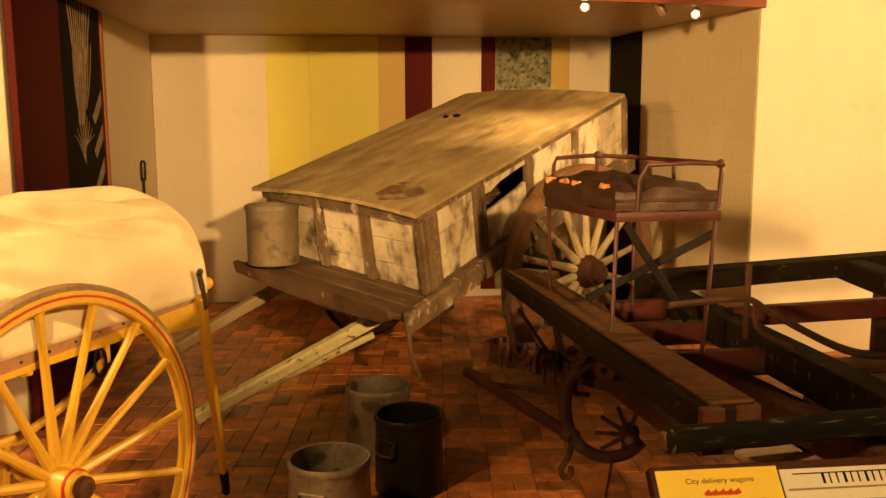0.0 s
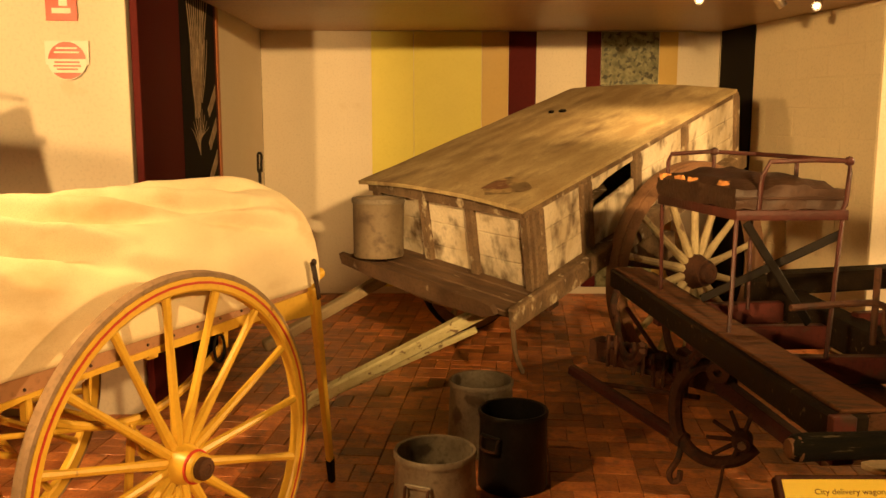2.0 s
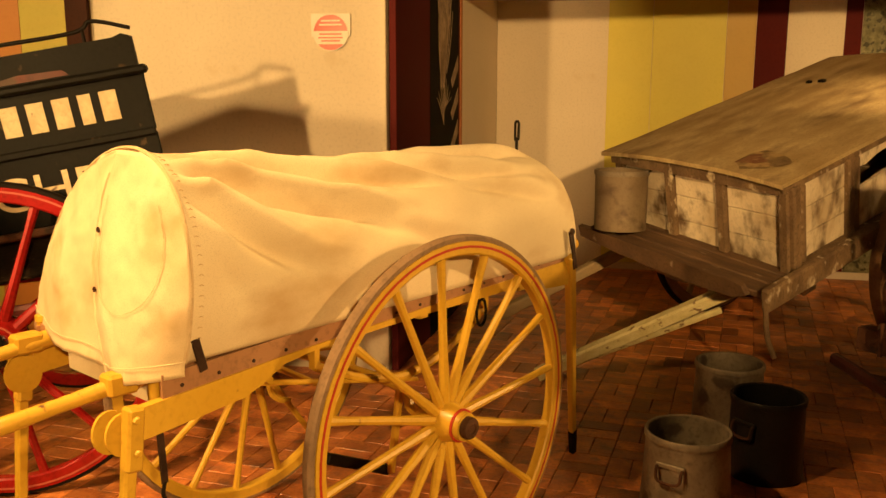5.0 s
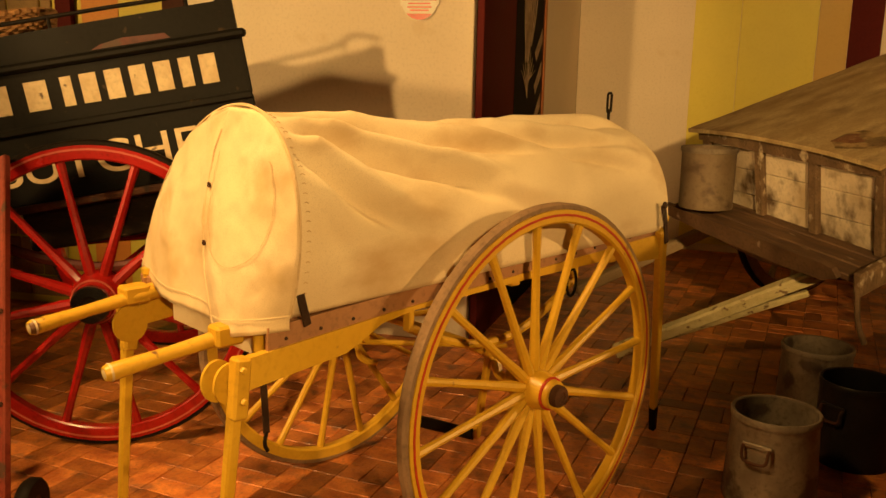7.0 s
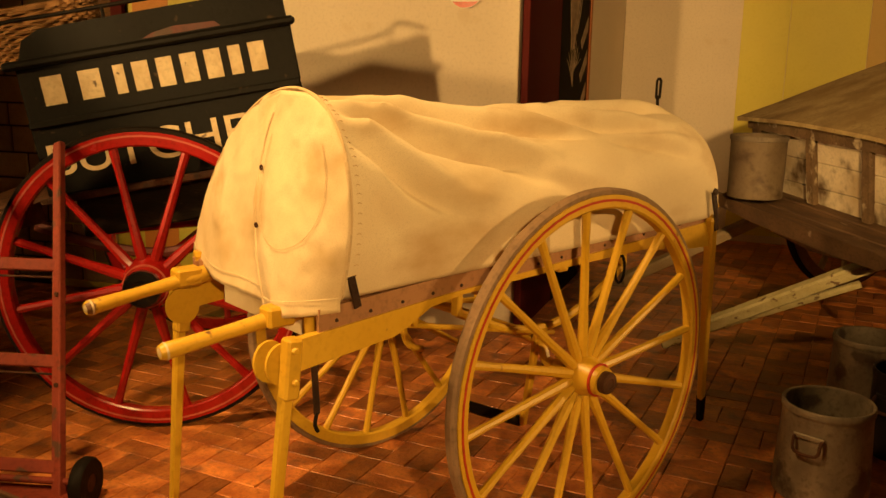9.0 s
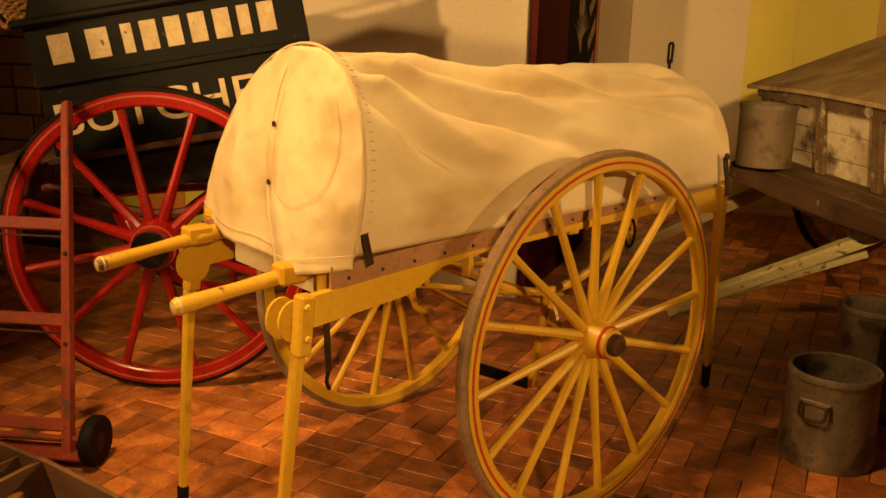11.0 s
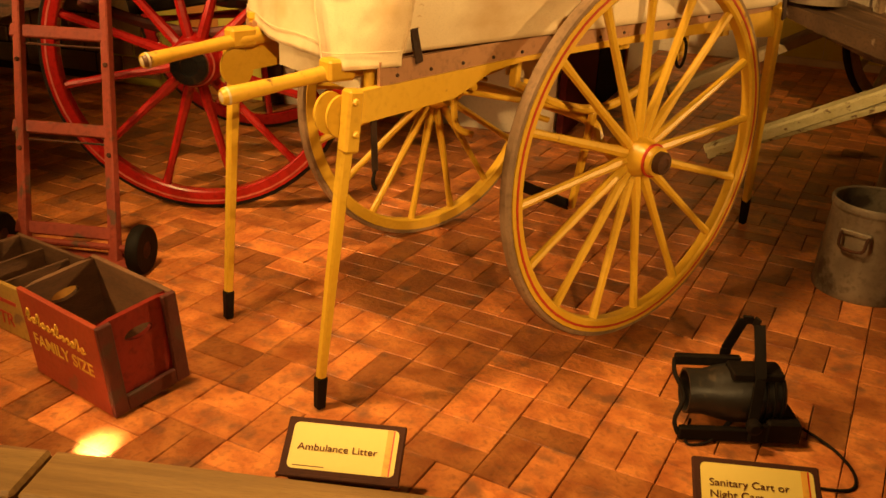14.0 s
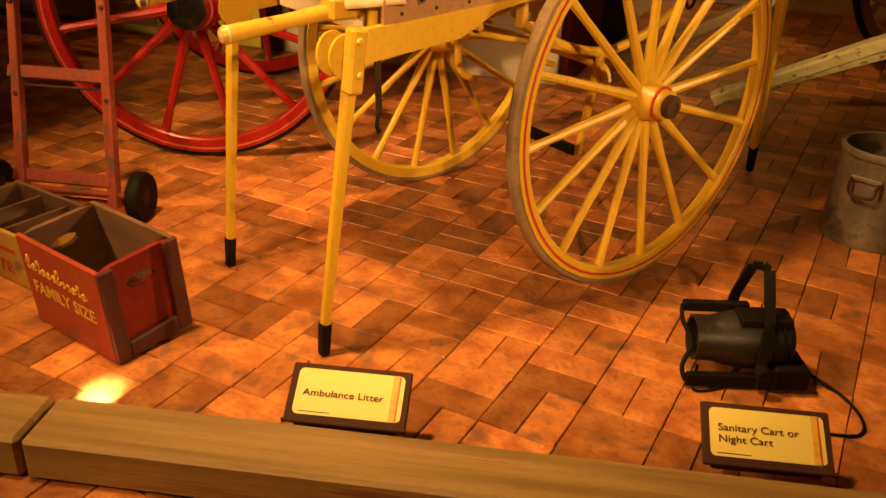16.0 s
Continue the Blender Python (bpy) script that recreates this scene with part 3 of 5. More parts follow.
tagged(solid("floor", box(B(), (-7.6, -4.2, -0.12), (4.8, 9.0, -0.008), 0), M["mortar"]), "brown mortar bed under the paving bricks", "floor", kind="structure")

# ---- kerb ----
KERB = frame_of(-1.9065, 0.594, 0.0, (0.878, 0.478, 0))
for x0, x1 in ((-3.0, -0.004), (0.004, 2.6), (2.608, 4.5)):
    k = thing("kerb_beam", KERB, "brown oiled timber kerb beam along the display edge", "kerb", "kerb beams")
    part("beam", box(B(), (x0, -0.088, 0.0), (x1, 0.072, 0.10), 0.009), M["kerb"], k)

# ---- ambulance litter ----
LIT = frame_of(-1.30, 2.19, 0.0, (0.25, 0.968, 0))
litter = thing("ambulance_litter", LIT, "yellow two-wheeled ambulance litter with a cream canvas hood", "handcart")


def P(s, w, z):
    return Vector((s, -w, z))


MID = -0.455
NEAR, FAR = -0.115, -0.735
spoked_wheel(litter, "wheel", (0, 0, 0.56), 0.56, 16, M["yellow"], M["yellow"], M["rubber"], M["yellow"], M["dray_brown"], M["red_line"], -1, 0.04, 0.04, 0.0135, 0.06, 0.17, -0.025, 0.1, inset=0.030)
spoked_wheel(litter, "wheel", (0, 1.0, 0.56), 0.56, 16, M["yellow"], M["yellow"], M["rubber"], M["yellow"], M["dray_brown"], M["red_line"], 1, 0.04, 0.04, 0.0135, 0.06, 0.17, -0.025, 0.25, inset=0.030)
part("axle", tube(B(), curve_points([P(0, -0.05, 0.56), P(0, -0.16, 0.56), P(0, -0.22, 0.62), P(0, -0.5, 0.63), P(0, -0.78, 0.62), P(0, -0.86, 0.56), P(0, -0.97, 0.56)]), 0.016), M["yellow"], litter, "cranked yellow axle")
for w in (NEAR, FAR):
    top = [(-0.945, 0.838), (-0.5, 0.868), (0.0, 0.892), (0.76, 0.925)]
    low = [(0.76, 0.835), (0.58, 0.845), (0.54, 0.875), (0.0, 0.872), (-0.42, 0.86), (-0.53, 0.845), (-0.6, 0.81), (-0.65, 0.79), (-0.945, 0.762)]
    part("side_rail", plate(B(), top + low, -w - 0.012, -w + 0.012), M["yellow"], litter, smooth=False)
    part("stud_strip", plate(B(), [(-0.87, 0.840), (0.74, 0.922), (0.74, 0.975), (-0.87, 0.898)], -w - 0.006, -w + 0.004), M["tan"], litter, "tan leathercloth strip", False)
    side = 1 if w == NEAR else -1
    for i in range(16):
        s = -0.82 + 0.1 * i
        part("stud", lathe(B(), [(0.005, 0), (0.004, 0.003), (0, 0.004)], 8, Matrix.Translation(P(s, w + side * 0.006, 0.862 + (s + 0.86) * 0.050)) @ pose(0, 0, 0, 90 if side > 0 else -90, 0, 0)), M["leather"], litter)
    # folding front leg with hinge plates and a black ferrule
    lw, ls = (-0.165, -0.020) if w == NEAR else (w - 0.02, 0.018)
    leg = part("front_leg", bar(B(), P(-0.925 + ls, w - 0.005 if w == NEAR else w - 0.02, 0.80), P(-0.985 + ls, lw, 0.085), 0.032, 0.032, (1, 0, 0), 0.006, 0.72), M["yellow"], litter)
    part("ferrule", bar(B(), P(-0.9845 + ls, lw, 0.095), P(-0.99 + ls, lw, 0.0), 0.03, 0.03, (1, 0, 0), 0.005, 0.85), M["black"], leg, "black iron ferrule")
    part("hinge", bar(B(), P(-0.921 + ls, w + side * 0.004, 0.845), P(-0.936 + ls, w + side * 0.004, 0.70), 0.040, 0.040, (1, 0, 0), 0.006), M["yellow_worn"], leg)
    for z in (0.82, 0.745):
        part("bolt", lathe(B(), [(0.009, 0), (0.009, 0.005), (0.006, 0.009), (0, 0.010)], 8, Matrix.Translation(P(-0.928 + ls, w + side * 0.023, z)) @ pose(0, 0, 0, 90 if side > 0 else -90, 0, 0)), M["yellow"], leg)
    disc = [(-0.955 + 0.042 * math.cos(a), 0.805 + 0.05 * math.sin(a)) for a in (2 * math.pi * i / 24 for i in range(24))]
    dx = -0.025 if w == NEAR else 0.02
    part("hinge_plate", plate(B(), [(x + dx, z - 0.018) for x, z in disc], -w + 0.03 * side, -w + 0.038 * side), M["yellow"], litter)
    part("hinge_plate", plate(B(), [(x + dx + 0.022, z - 0.026) for x, z in disc], -w + 0.014 * side, -w + 0.022 * side), M["yellow"], litter)
    part("hinge_pin", lathe(B(), [(0.012, 0), (0.012, 0.006), (0, 0.009)], 10, Matrix.Translation(P(-0.955 + dx, w - side * 0.028, 0.79)) @ pose(0, 0, 0, 90 if side > 0 else -90, 0, 0)), M["yellow"], litter)
    # carrying handles
    hw = -0.22 if w == NEAR else -0.70
    part("handle", lathe(B(), [(0, 0), (0.016, 0.0), (0.0205, 0.01), (0.0195, 0.05), (0.0165, 0.15), (0.019, 0.27), (0.024, 0.29), (0.024, 0.42), (0, 0.42)], 14, frame_of(*P(-1.20, hw - side * 0.02, 0.83), P(-0.80, hw, 0.875) - P(-1.20, hw - side * 0.02, 0.83)) @ pose(0, 0, 0, 0, 90, 0)), M["yellow_worn"], litter)
    part("handle_tip", lathe(B(), [(0, -0.002), (0.010, -0.001), (0.017, 0.004), (0.0211, 0.012), (0.0211, 0.016), (0, 0.016)], 14, frame_of(*P(-1.20, hw - side * 0.02, 0.83), P(-0.80, hw, 0.875) - P(-1.20, hw - side * 0.02, 0.83)) @ pose(0, 0, 0, 0, 90, 0)), M["letter"], litter, "handle end worn to pale wood")
    part("handle_socket", box(B(), P(-0.95, hw + 0.026, 0.842), P(-0.875, hw - 0.026, 0.894), 0.007), M["yellow_worn"], litter)
    part("handle_clip", lathe(B(), [(0, 0.82), (0.014, 0.82), (0.014, 0.905), (0.018, 0.91), (0.018, 0.925), (0, 0.925)], 12, Matrix.Translation(P(-0.85, hw + side * 0.04, 0.0))), M["yellow"], litter)
    part("rear_handle", rod(B(), P(0.70, hw, 0.93), P(0.97, hw, 0.945), 0.02, 0.022, 14), M["yellow"], litter)
# the rear prop with its black foot
prop = part("rear_leg", bar(B(), P(0.745, -0.09, 0.945), P(1.115, -0.295, 0.115), 0.036, 0.036, (1, 0, 0), 0.006, 0.75), M["yellow"], litter)
part("ferrule", bar(B(), P(1.112, -0.293, 0.13), P(1.162, -0.32, 0.0), 0.032, 0.032, (1, 0, 0), 0.005, 0.8), M["black"], prop, "black iron ferrule")
# springs, stays and brackets under the bed
for w in (-0.19, -0.75):
    part("spring", tube(B(), curve_points([P(-0.36, w, 0.78), P(-0.18, w, 0.70), P(0.0, w, 0.665), P(0.18, w, 0.70), P(0.38, w, 0.80)]), 0.014), M["yellow"], litter, "long yellow leaf spring")
    part("spring_hanger", bar(B(), P(-0.36, w, 0.77), P(-0.36, w, 0.88), 0.02, 0.03), M["yellow"], litter)
    part("spring_hanger", bar(B(), P(0.38, w, 0.79), P(0.38, w, 0.88), 0.02, 0.03), M["yellow"], litter)
    part("stay", rod(B(), P(-0.55, w, 0.78), P(0.05, w, 0.64), 0.008), M["yellow"], litter)
for s in (-0.08, 0.30):
    part("bracket", tube(B(), curve_points([P(s, -0.72, 0.87), P(s - 0.02, -0.74, 0.65), P(s - 0.01, -0.74, 0.50), P(s + 0.05, -0.72, 0.46)]), 0.012), M["yellow"], litter)
part("bed", box(B(), P(-0.86, -0.15, 0.885), P(0.74, -0.77, 0.905), 0.003), M["tan"], litter, "tan leathercloth litter bed")
for s in (-0.5, 0.0, 0.5):
    part("cross_bar", box(B(), P(s, -0.13, 0.85), P(s + 0.04, -0.79, 0.884), 0.003), M["yellow"], litter)
part("cross_rod", rod(B(), P(-0.55, -0.14, 0.80), P(-0.55, -0.78, 0.80), 0.01), M["yellow"], litter)

# canvas hood: arched cloth with sag between hoops and slanting folds
NS, NA = 280, 150
# creases as (start along, start angle, end along, end angle, width, depth)
CREASES = ((0.015, 1.15, 0.26, 0.40, 0.10, 0.027), (0.03, 1.28, 0.46, 0.72, 0.11, 0.030), (0.10, 1.45, 0.62, 1.05, 0.12, 0.026), (0.22, 1.62, 0.55, 1.38, 0.09, 0.020),
           (0.50, 1.45, 0.86, 0.95, 0.12, 0.022), (0.62, 1.60, 0.95, 1.25, 0.10, 0.018), (0.70, 1.0, 0.93, 0.55, 0.11, 0.014), (0.03, 0.80, 0.14, 0.25, 0.08, 0.012),
           (0.05, 2.1, 0.5, 2.5, 0.12, 0.02), (0.4, 1.9, 0.8, 2.4, 0.12, 0.02), (0.35, 0.85, 0.62, 0.35, 0.12, 0.012))


def hood(s, a):
    """A place on the cloth, from its place along the cart and the angle across it."""
    f = (s + 0.82) / 1.63
    topz = 1.395 - 0.070 * math.sin(math.pi * min(f, 1.0)) ** 0.8 * (1 - 0.35 * f) - 0.060 * f
    if f > 0.88:
        topz -= 0.045 * ((f - 0.88) / 0.12) ** 2.2
    low = 0.918 + 0.025 * f
    c, sn = math.cos(a), math.sin(a)
    g = max(0.0, 1 - f * 2.2)
    y = -0.366 * math.copysign(abs(c) ** (0.80 + 0.2 * g), c)
    if f > 0.9:
        y *= 1 - 0.05 * ((f - 0.9) / 0.1) ** 2
    rise = max(sn, 0) ** (0.78 + 0.22 * g)
    z = low + (topz - low) * rise
    lean = 0.185 * g * g * rise
    w = 0.0
    for f0, a0, f1, a1, wide, deep in CREASES:
        dx, dy = f1 - f0, (a1 - a0) * 0.45
        px, py = f - f0, (a - a0) * 0.45
        n2 = dx * dx + dy * dy
        t = (px * dx + py * dy) / n2
        d = (px * dy - py * dx) / math.sqrt(n2) + 0.010 * noise.noise((f * 4, a * 1.6, deep * 90))
        end = max(0.0, 1 - max(0.0, abs(t - 0.5) - 0.28) / 0.34)
        q = d / (wide * 0.36)
        w += deep * end * (math.exp(-q * q) - 1.15 * math.exp(-((q - 1.25) * 1.5) ** 2))
    w += 0.012 * noise.noise((f * 5, a * 1.7, 2.0)) * math.sin(math.pi * min(max(f, 0), 1)) + 0.0045 * noise.noise((f * 16, a * 5, 5.0))
    edge = min(1.0, max(sn, 0.0) * 2.2) * min(1.0, f * 14 + 0.1)
    return Vector((s, y * (1 + 2.9 * w * edge) - lean, z + 1.5 * w * edge * max(sn, 0.15)))


def hood_edge(z, side):
    """The hood's edge across the front at a height; side 1 is the far one."""
    q = min(1.0, max(0.0, (z - 0.918) / (1.395 - 0.918)))
    return side * 0.366 * math.sqrt(max(0.0, 1 - q * q)) - 0.185 * q


def shift(p):
    return Vector((p.x, p.y - MID, p.z))


bm = B()
grid = [[bm.verts.new(shift(hood(-0.82 + 1.63 * i / NS, math.pi * j / NA))) for j in range(NA + 1)] for i in range(NS + 1)]
for i in range(NS):
    for j in range(NA):
        bm.faces.new((grid[i][j], grid[i + 1][j], grid[i + 1][j + 1], grid[i][j + 1]))
rear = bm.verts.new(shift(Vector((0.845, 0, 1.10))))
for j in range(NA):
    bm.faces.new((grid[NS][j], rear, grid[NS][j + 1]))
cloth = part("canvas_hood", bm, M["canvas"], litter, "cream canvas hood with slanting folds")
mod = cloth.modifiers.new("thick", "SOLIDIFY")
mod.thickness = 0.004


def sheet_point(side, drop, bulge, t, f):
    """A place on one half of the front curtain: t from top to hem, f from the inner edge to the hood's edge."""
    z = 1.39 - (1.39 - drop) * t
    y_out = hood_edge(z, side) + side * 0.004
    mid = hood_edge(z, 1) * 0.5 + hood_edge(z, -1) * 0.5
    y_in = mid - side * 0.03 - 0.17 * t**1.4 - (0.06 * t if side > 0 else 0) + 0.010 * math.sin(6 * t + side)
    y = y_in + (y_out - y_in) * f
    x = -0.826 - bulge * math.sin(math.pi * min(1, t * 0.85)) * (1 - f**3) - 0.05 * t * t * (1 - f**5) - (0.012 if side < 0 else 0) * (1 - f**4)
    x += 0.014 * math.sin(14 * y + 3 * t) * t * (1 - f**4) + 0.016 * noise.noise((y * 7, z * 3, side * 3.0)) * (1 - f**4) + 0.006 * noise.noise((y * 19, z * 9, side * 7.0)) + 0.003 * noise.noise((y * 50, z * 30, side * 2.0))
    z -= 0.045 * (1 - f) * t**3
    return shift(Vector((x, y, z)))


def front_sheet(side, drop, bulge, name, label):
    """One half of the laced front curtain; side 1 is the far half."""
    bm = B()
    nu, nv = 40, 52
    rows = [[bm.verts.new(sheet_point(side, drop, bulge, v / nv, k / nu)) for k in range(nu + 1)] for v in range(nv + 1)]
    for v in range(nv):
        for k in range(nu):
            bm.faces.new((rows[v][k], rows[v][k + 1], rows[v + 1][k + 1], rows[v + 1][k]))
    ob = part(name, bm, M["canvas_front"], litter, label)
    mod = ob.modifiers.new("thick", "SOLIDIFY")
    mod.thickness = 0.005
    out = Vector((-0.0035, 0, 0))
    part("hem", tube(B(), [sheet_point(side, drop, bulge, 0.93, k / 30) + out for k in range(31)], 0.0011, 5), M["canvas"], ob, "stitched hem")
    if side < 0:
        part("edge_fold", tube(B(), [sheet_point(side, drop, bulge, 0.1 + 0.9 * k / 30, 0.0) for k in range(31)], 0.0035, 6), M["canvas_front"], ob)
        for t in (0.36, 0.62):
            part("eyelet", lathe(B(), [(0.003, 0), (0.007, 0.0), (0.007, 0.003), (0.003, 0.003), (0.003, 0)], 10, Matrix.Translation(sheet_point(side, drop, bulge, t, 0.06) + out) @ pose(0, 0, 0, 0, -90, 0)), M["rust"], ob)
        path = curve_points([(0.10, 0.20, 0), (0.12, 0.50, 0), (0.24, 0.66, 0), (0.50, 0.70, 0), (0.72, 0.62, 0), (0.82, 0.42, 0), (0.84, 0.22, 0)])
        part("pocket_stitch", tube(B(), [sheet_point(side, drop, bulge, p.y, p.x) + out for p in path], 0.0007, 5), M["stitch"], ob, "curved line of stitching")


front_sheet(1, 0.90, 0.03, "front_curtain", "cream canvas front curtain")
front_sheet(-1, 0.890, 0.045, "front_flap", "overlapping cream canvas front flap with a hem")
part("lining_sheet", plate(B(), [(-0.84, 0.93), (-0.84, 0.80), (-0.83, 0.80), (-0.83, 0.93)], 0.17, 0.62), M["canvas"], litter, "inner canvas edge below the curtain")
part("seam", tube(B(), [shift(hood(-0.82, math.pi * j / 60)) + Vector((-0.002, 0, 0.002)) for j in range(61)], 0.005, 6), M["stitch"], litter, "rolled stitched seam")
for i in range(26):
    a = 0.12 + 0.055 * i
    p = shift(hood(-0.795, a))
    part("stitch", tube(B(), [p + Vector((-0.006, -0.001, 0.001)), p + Vector((0.0, -0.002, 0.003)), p + Vector((0.006, -0.001, 0.0))], 0.0012, 5), M["stitch"], litter)
for s in (-0.815, 0.728):
    strap = part("strap", bar(B(), P(s, -0.079, 1.035), P(s + 0.012, -0.073, 0.97), 0.007, 0.026, (1, 0, 0), 0.002), M["leather"], litter, "dark leather strap")
    part("strap_end", bar(B(), P(s + 0.011, -0.073, 0.975), P(s + 0.034, -0.077, 0.895), 0.006, 0.022, (1, 0, 0), 0.002), M["leather"], strap)
    part("button", lathe(B(), [(0.013, 0), (0.011, 0.008), (0, 0.011)], 12, Matrix.Translation(P(s, -0.075, 1.035)) @ pose(0, 0, 0, 90, 0, 0)), M["leather"], strap)
part("hanging_strap", bar(B(), P(-0.868, -0.135, 0.76), P(-0.862, -0.135, 0.63), 0.006, 0.018, (1, 0, 0), 0.002), M["leather"], litter, "dark strap hanging below the rail")
part("hanging_hook", tube(B(), curve_points([P(-0.862, -0.135, 0.635), P(-0.868, -0.135, 0.605), P(-0.860, -0.135, 0.585)]), 0.005), M["black"], litter)
part("foot_bar", bar(B(), P(-0.26, -0.27, 0.455), P(0.01, -0.28, 0.325), 0.03, 0.034, (0, 0, 1), 0.006), M["black"], litter, "black iron foot bar")
part("foot_stay", bar(B(), P(-0.02, -0.19, 0.66), P(0.005, -0.262, 0.32), 0.02, 0.024, (1, 0, 0), 0.004), M["yellow"], litter)
part("drop_ring", tube(B(), [P(0.30, -0.135, 0.86) + Vector((0.024 * math.sin(a), 0, -0.045 + 0.045 * math.cos(a))) for a in (2 * math.pi * k / 16 for k in range(17))], 0.005), M["black"], litter, "black iron ring under the rail")
part("rear_bar", rod(B(), P(0.945, -0.20, 0.935), P(0.945, -0.72, 0.935), 0.010), M["yellow"], litter)
part("far_post", rod(B(), P(0.95, -0.487, 0.93), P(0.95, -0.487, 1.34), 0.006), M["black"], litter, "thin black iron post behind the hood")
part("post_loop", tube(B(), [P(0.95, -0.495, 1.33), P(0.952, -0.496, 1.395), P(0.952, -0.491, 1.402), P(0.952, -0.483, 1.402), P(0.952, -0.478, 1.395), P(0.95, -0.479, 1.33), P(0.95, -0.495, 1.33)], 0.0055, 6), M["black"], litter, "small black iron loop")
part("drape", plate(B(), [(-0.02, 0.88), (0.2, 0.885), (0.22, 0.70), (0.12, 0.66), (0.0, 0.69)], 0.60, 0.606), M["canvas"], litter, "hanging end of white cloth")

# ---- sanitary cart: the tipped wooden wagon ----
EX, EY, EZ = Vector((0.468, 0.846, 0.257)), Vector((-0.882, 0.465, 0.076)), Vector((-0.055, -0.262, 0.963))
WAG = Matrix.Translation((-0.678, 4.166, 0.578)) @ Matrix((EX, EY, EZ)).transposed().to_4x4()
wagon = thing("night_cart", WAG, "weathered white wooden night cart, low-roofed, tipped onto its shafts", "wagon")
WL, WW, WH = 2.66, 1.19, 0.43
SKEW = Matrix(((1, 0, 0, 0), (0, 1, 0, 0), (0, 0.06, 1, 0), (0, 0, 0, 1)))
for x0, x1, cut in ((0.035, 0.132, 0.0), (0.136, 0.238, 0.015), (0.242, 0.335, 0.0)):
    part("platform_plank", box(B(), (x0, -0.01 + cut, -0.035), (x1, 1.2 - cut, 0.0), 0.006, SKEW), M["platform"], wagon, "worn bare wooden footboard plank")
part("floor_frame", box(B(), (0.335, 0.0, -0.05), (WL, WW, 0.035), 0.012), M["post_wood"], wagon)
part("front_lip", plate(B(), [(0.10, -0.02), (0.125, 0.022), (0.19, 0.034), (0.30, 0.030), (0.62, 0.036), (1.0, 0.034), (1.21, 0.030), (1.20, -0.03), (0.9, -0.055), (0.45, -0.065), (0.18, -0.055)], -0.033, 0.0, SKEW @ pose(0, 0, 0, 0, 0, 90)), M["platform"], wagon, "split upright front board", False)
part("under_board", plate(B(), [(0.0, -0.036), (1.19, -0.036), (1.10, -0.10), (0.62, -0.15), (0.25, -0.11)], -0.12, -0.09, SKEW @ pose(0, 0, 0, 0, 0, 90)), M["dray_brown"], wagon, "dark board below the footboard", False)
part("cross_bearer", box(B(), (0.34, 0.02, -0.14), (0.44, 1.17, -0.05), 0.008), M["dray_brown"], wagon)
part("side_sill", box(B(), (0.0, -0.03, -0.07), (2.66, 0.02, 0.045), 0.01), M["post_wood"], wagon, "rotted sill with flaking white paint")
for x0, x1 in ((0.36, 0.72), (0.76, 1.28), (1.33, 1.86), (1.91, 2.62)):
    if x0 == 0.76:
        part("side_board", plate(B(), [(0.76, 0.045), (1.28, 0.045), (1.28, 0.29), (1.2, 0.28), (1.1, 0.27), (1.0, 0.265), (0.9, 0.255), (0.82, 0.245), (0.76, 0.25)], 0.05, 0.07), M["board"], wagon, "broken flaking white board", False)
        part("side_board", plate(B(), [(0.76, 0.43), (1.28, 0.43), (1.28, 0.40), (1.15, 0.395), (1.0, 0.385), (0.9, 0.36), (0.8, 0.37), (0.76, 0.36)], 0.05, 0.07), M["board"], wagon, "broken flaking white board", False)
    else:
        for z0, z1 in ((0.045, 0.165), (0.169, 0.30), (0.304, 0.43)):
            part("side_board", box(B(), (x0, 0.05, z0), (x1, 0.07, z1), 0.003), M["board"], wagon)
for x in (0.28, 0.72, 1.285, 1.865, 2.60):
    part("side_post", box(B(), (x, 0.025, 0.02), (x + 0.055, 0.075, 0.44), 0.008), M["post_wood"], wagon)
for x in (0.355, 0.80):
    part("side_post", box(B(), (x, 0.035, 0.03), (x + 0.035, 0.072, 0.43), 0.008), M["post_wood"], wagon)
for y0, y1 in ((0.09, 0.42), (0.47, 0.75), (0.80, 1.10)):
    for z0, z1 in ((0.0, 0.13), (0.134, 0.27), (0.274, 0.42)):
        part("front_board", box(B(), (0.30, y0, z0), (0.32, y1, z1), 0.003), M["board"], wagon)
for y in (0.055, 0.415, 0.745, 1.10):
    part("front_post", box(B(), (0.27, y, -0.01), (0.325, y + 0.055, 0.43), 0.008), M["post_wood"], wagon)
part("far_side", box(B(), (0.3, 1.13, 0.03), (2.37, 1.15, 0.43), 0.003), M["board"], wagon)
part("tail_board", bar(B(), (2.61, 0.07, 0.23), (2.36, 1.13, 0.23), 0.02, 0.40), M["board"], wagon)
# crowned roof
bm = B()
nx, ny = 30, 24
rows = [[], []]
for up in (0, 1):
    for i in range(nx + 1):
        row = []
        for j in range(ny + 1):
            x = 0.235 + (2.45 - 0.26 * j / ny) * i / nx
            y = 0.06 + 1.155 * j / ny
            q = (y - 0.62) / 0.58
            row.append(bm.verts.new((x, y, 0.443 + 0.032 * (1 - q * q) + 0.022 * up + 0.004 * noise.noise((x * 3, y * 3, 0)))))
        rows[up].append(row)
for up in (0, 1):
    for i in range(nx):
        for j in range(ny):
            bm.faces.new((rows[up][i][j], rows[up][i + 1][j], rows[up][i + 1][j + 1], rows[up][i][j + 1]))
for i in range(nx):
    for j in (0, ny):
        bm.faces.new((rows[0][i][j], rows[0][i + 1][j], rows[1][i + 1][j], rows[1][i][j]))
for j in range(ny):
    for i in (0, nx):
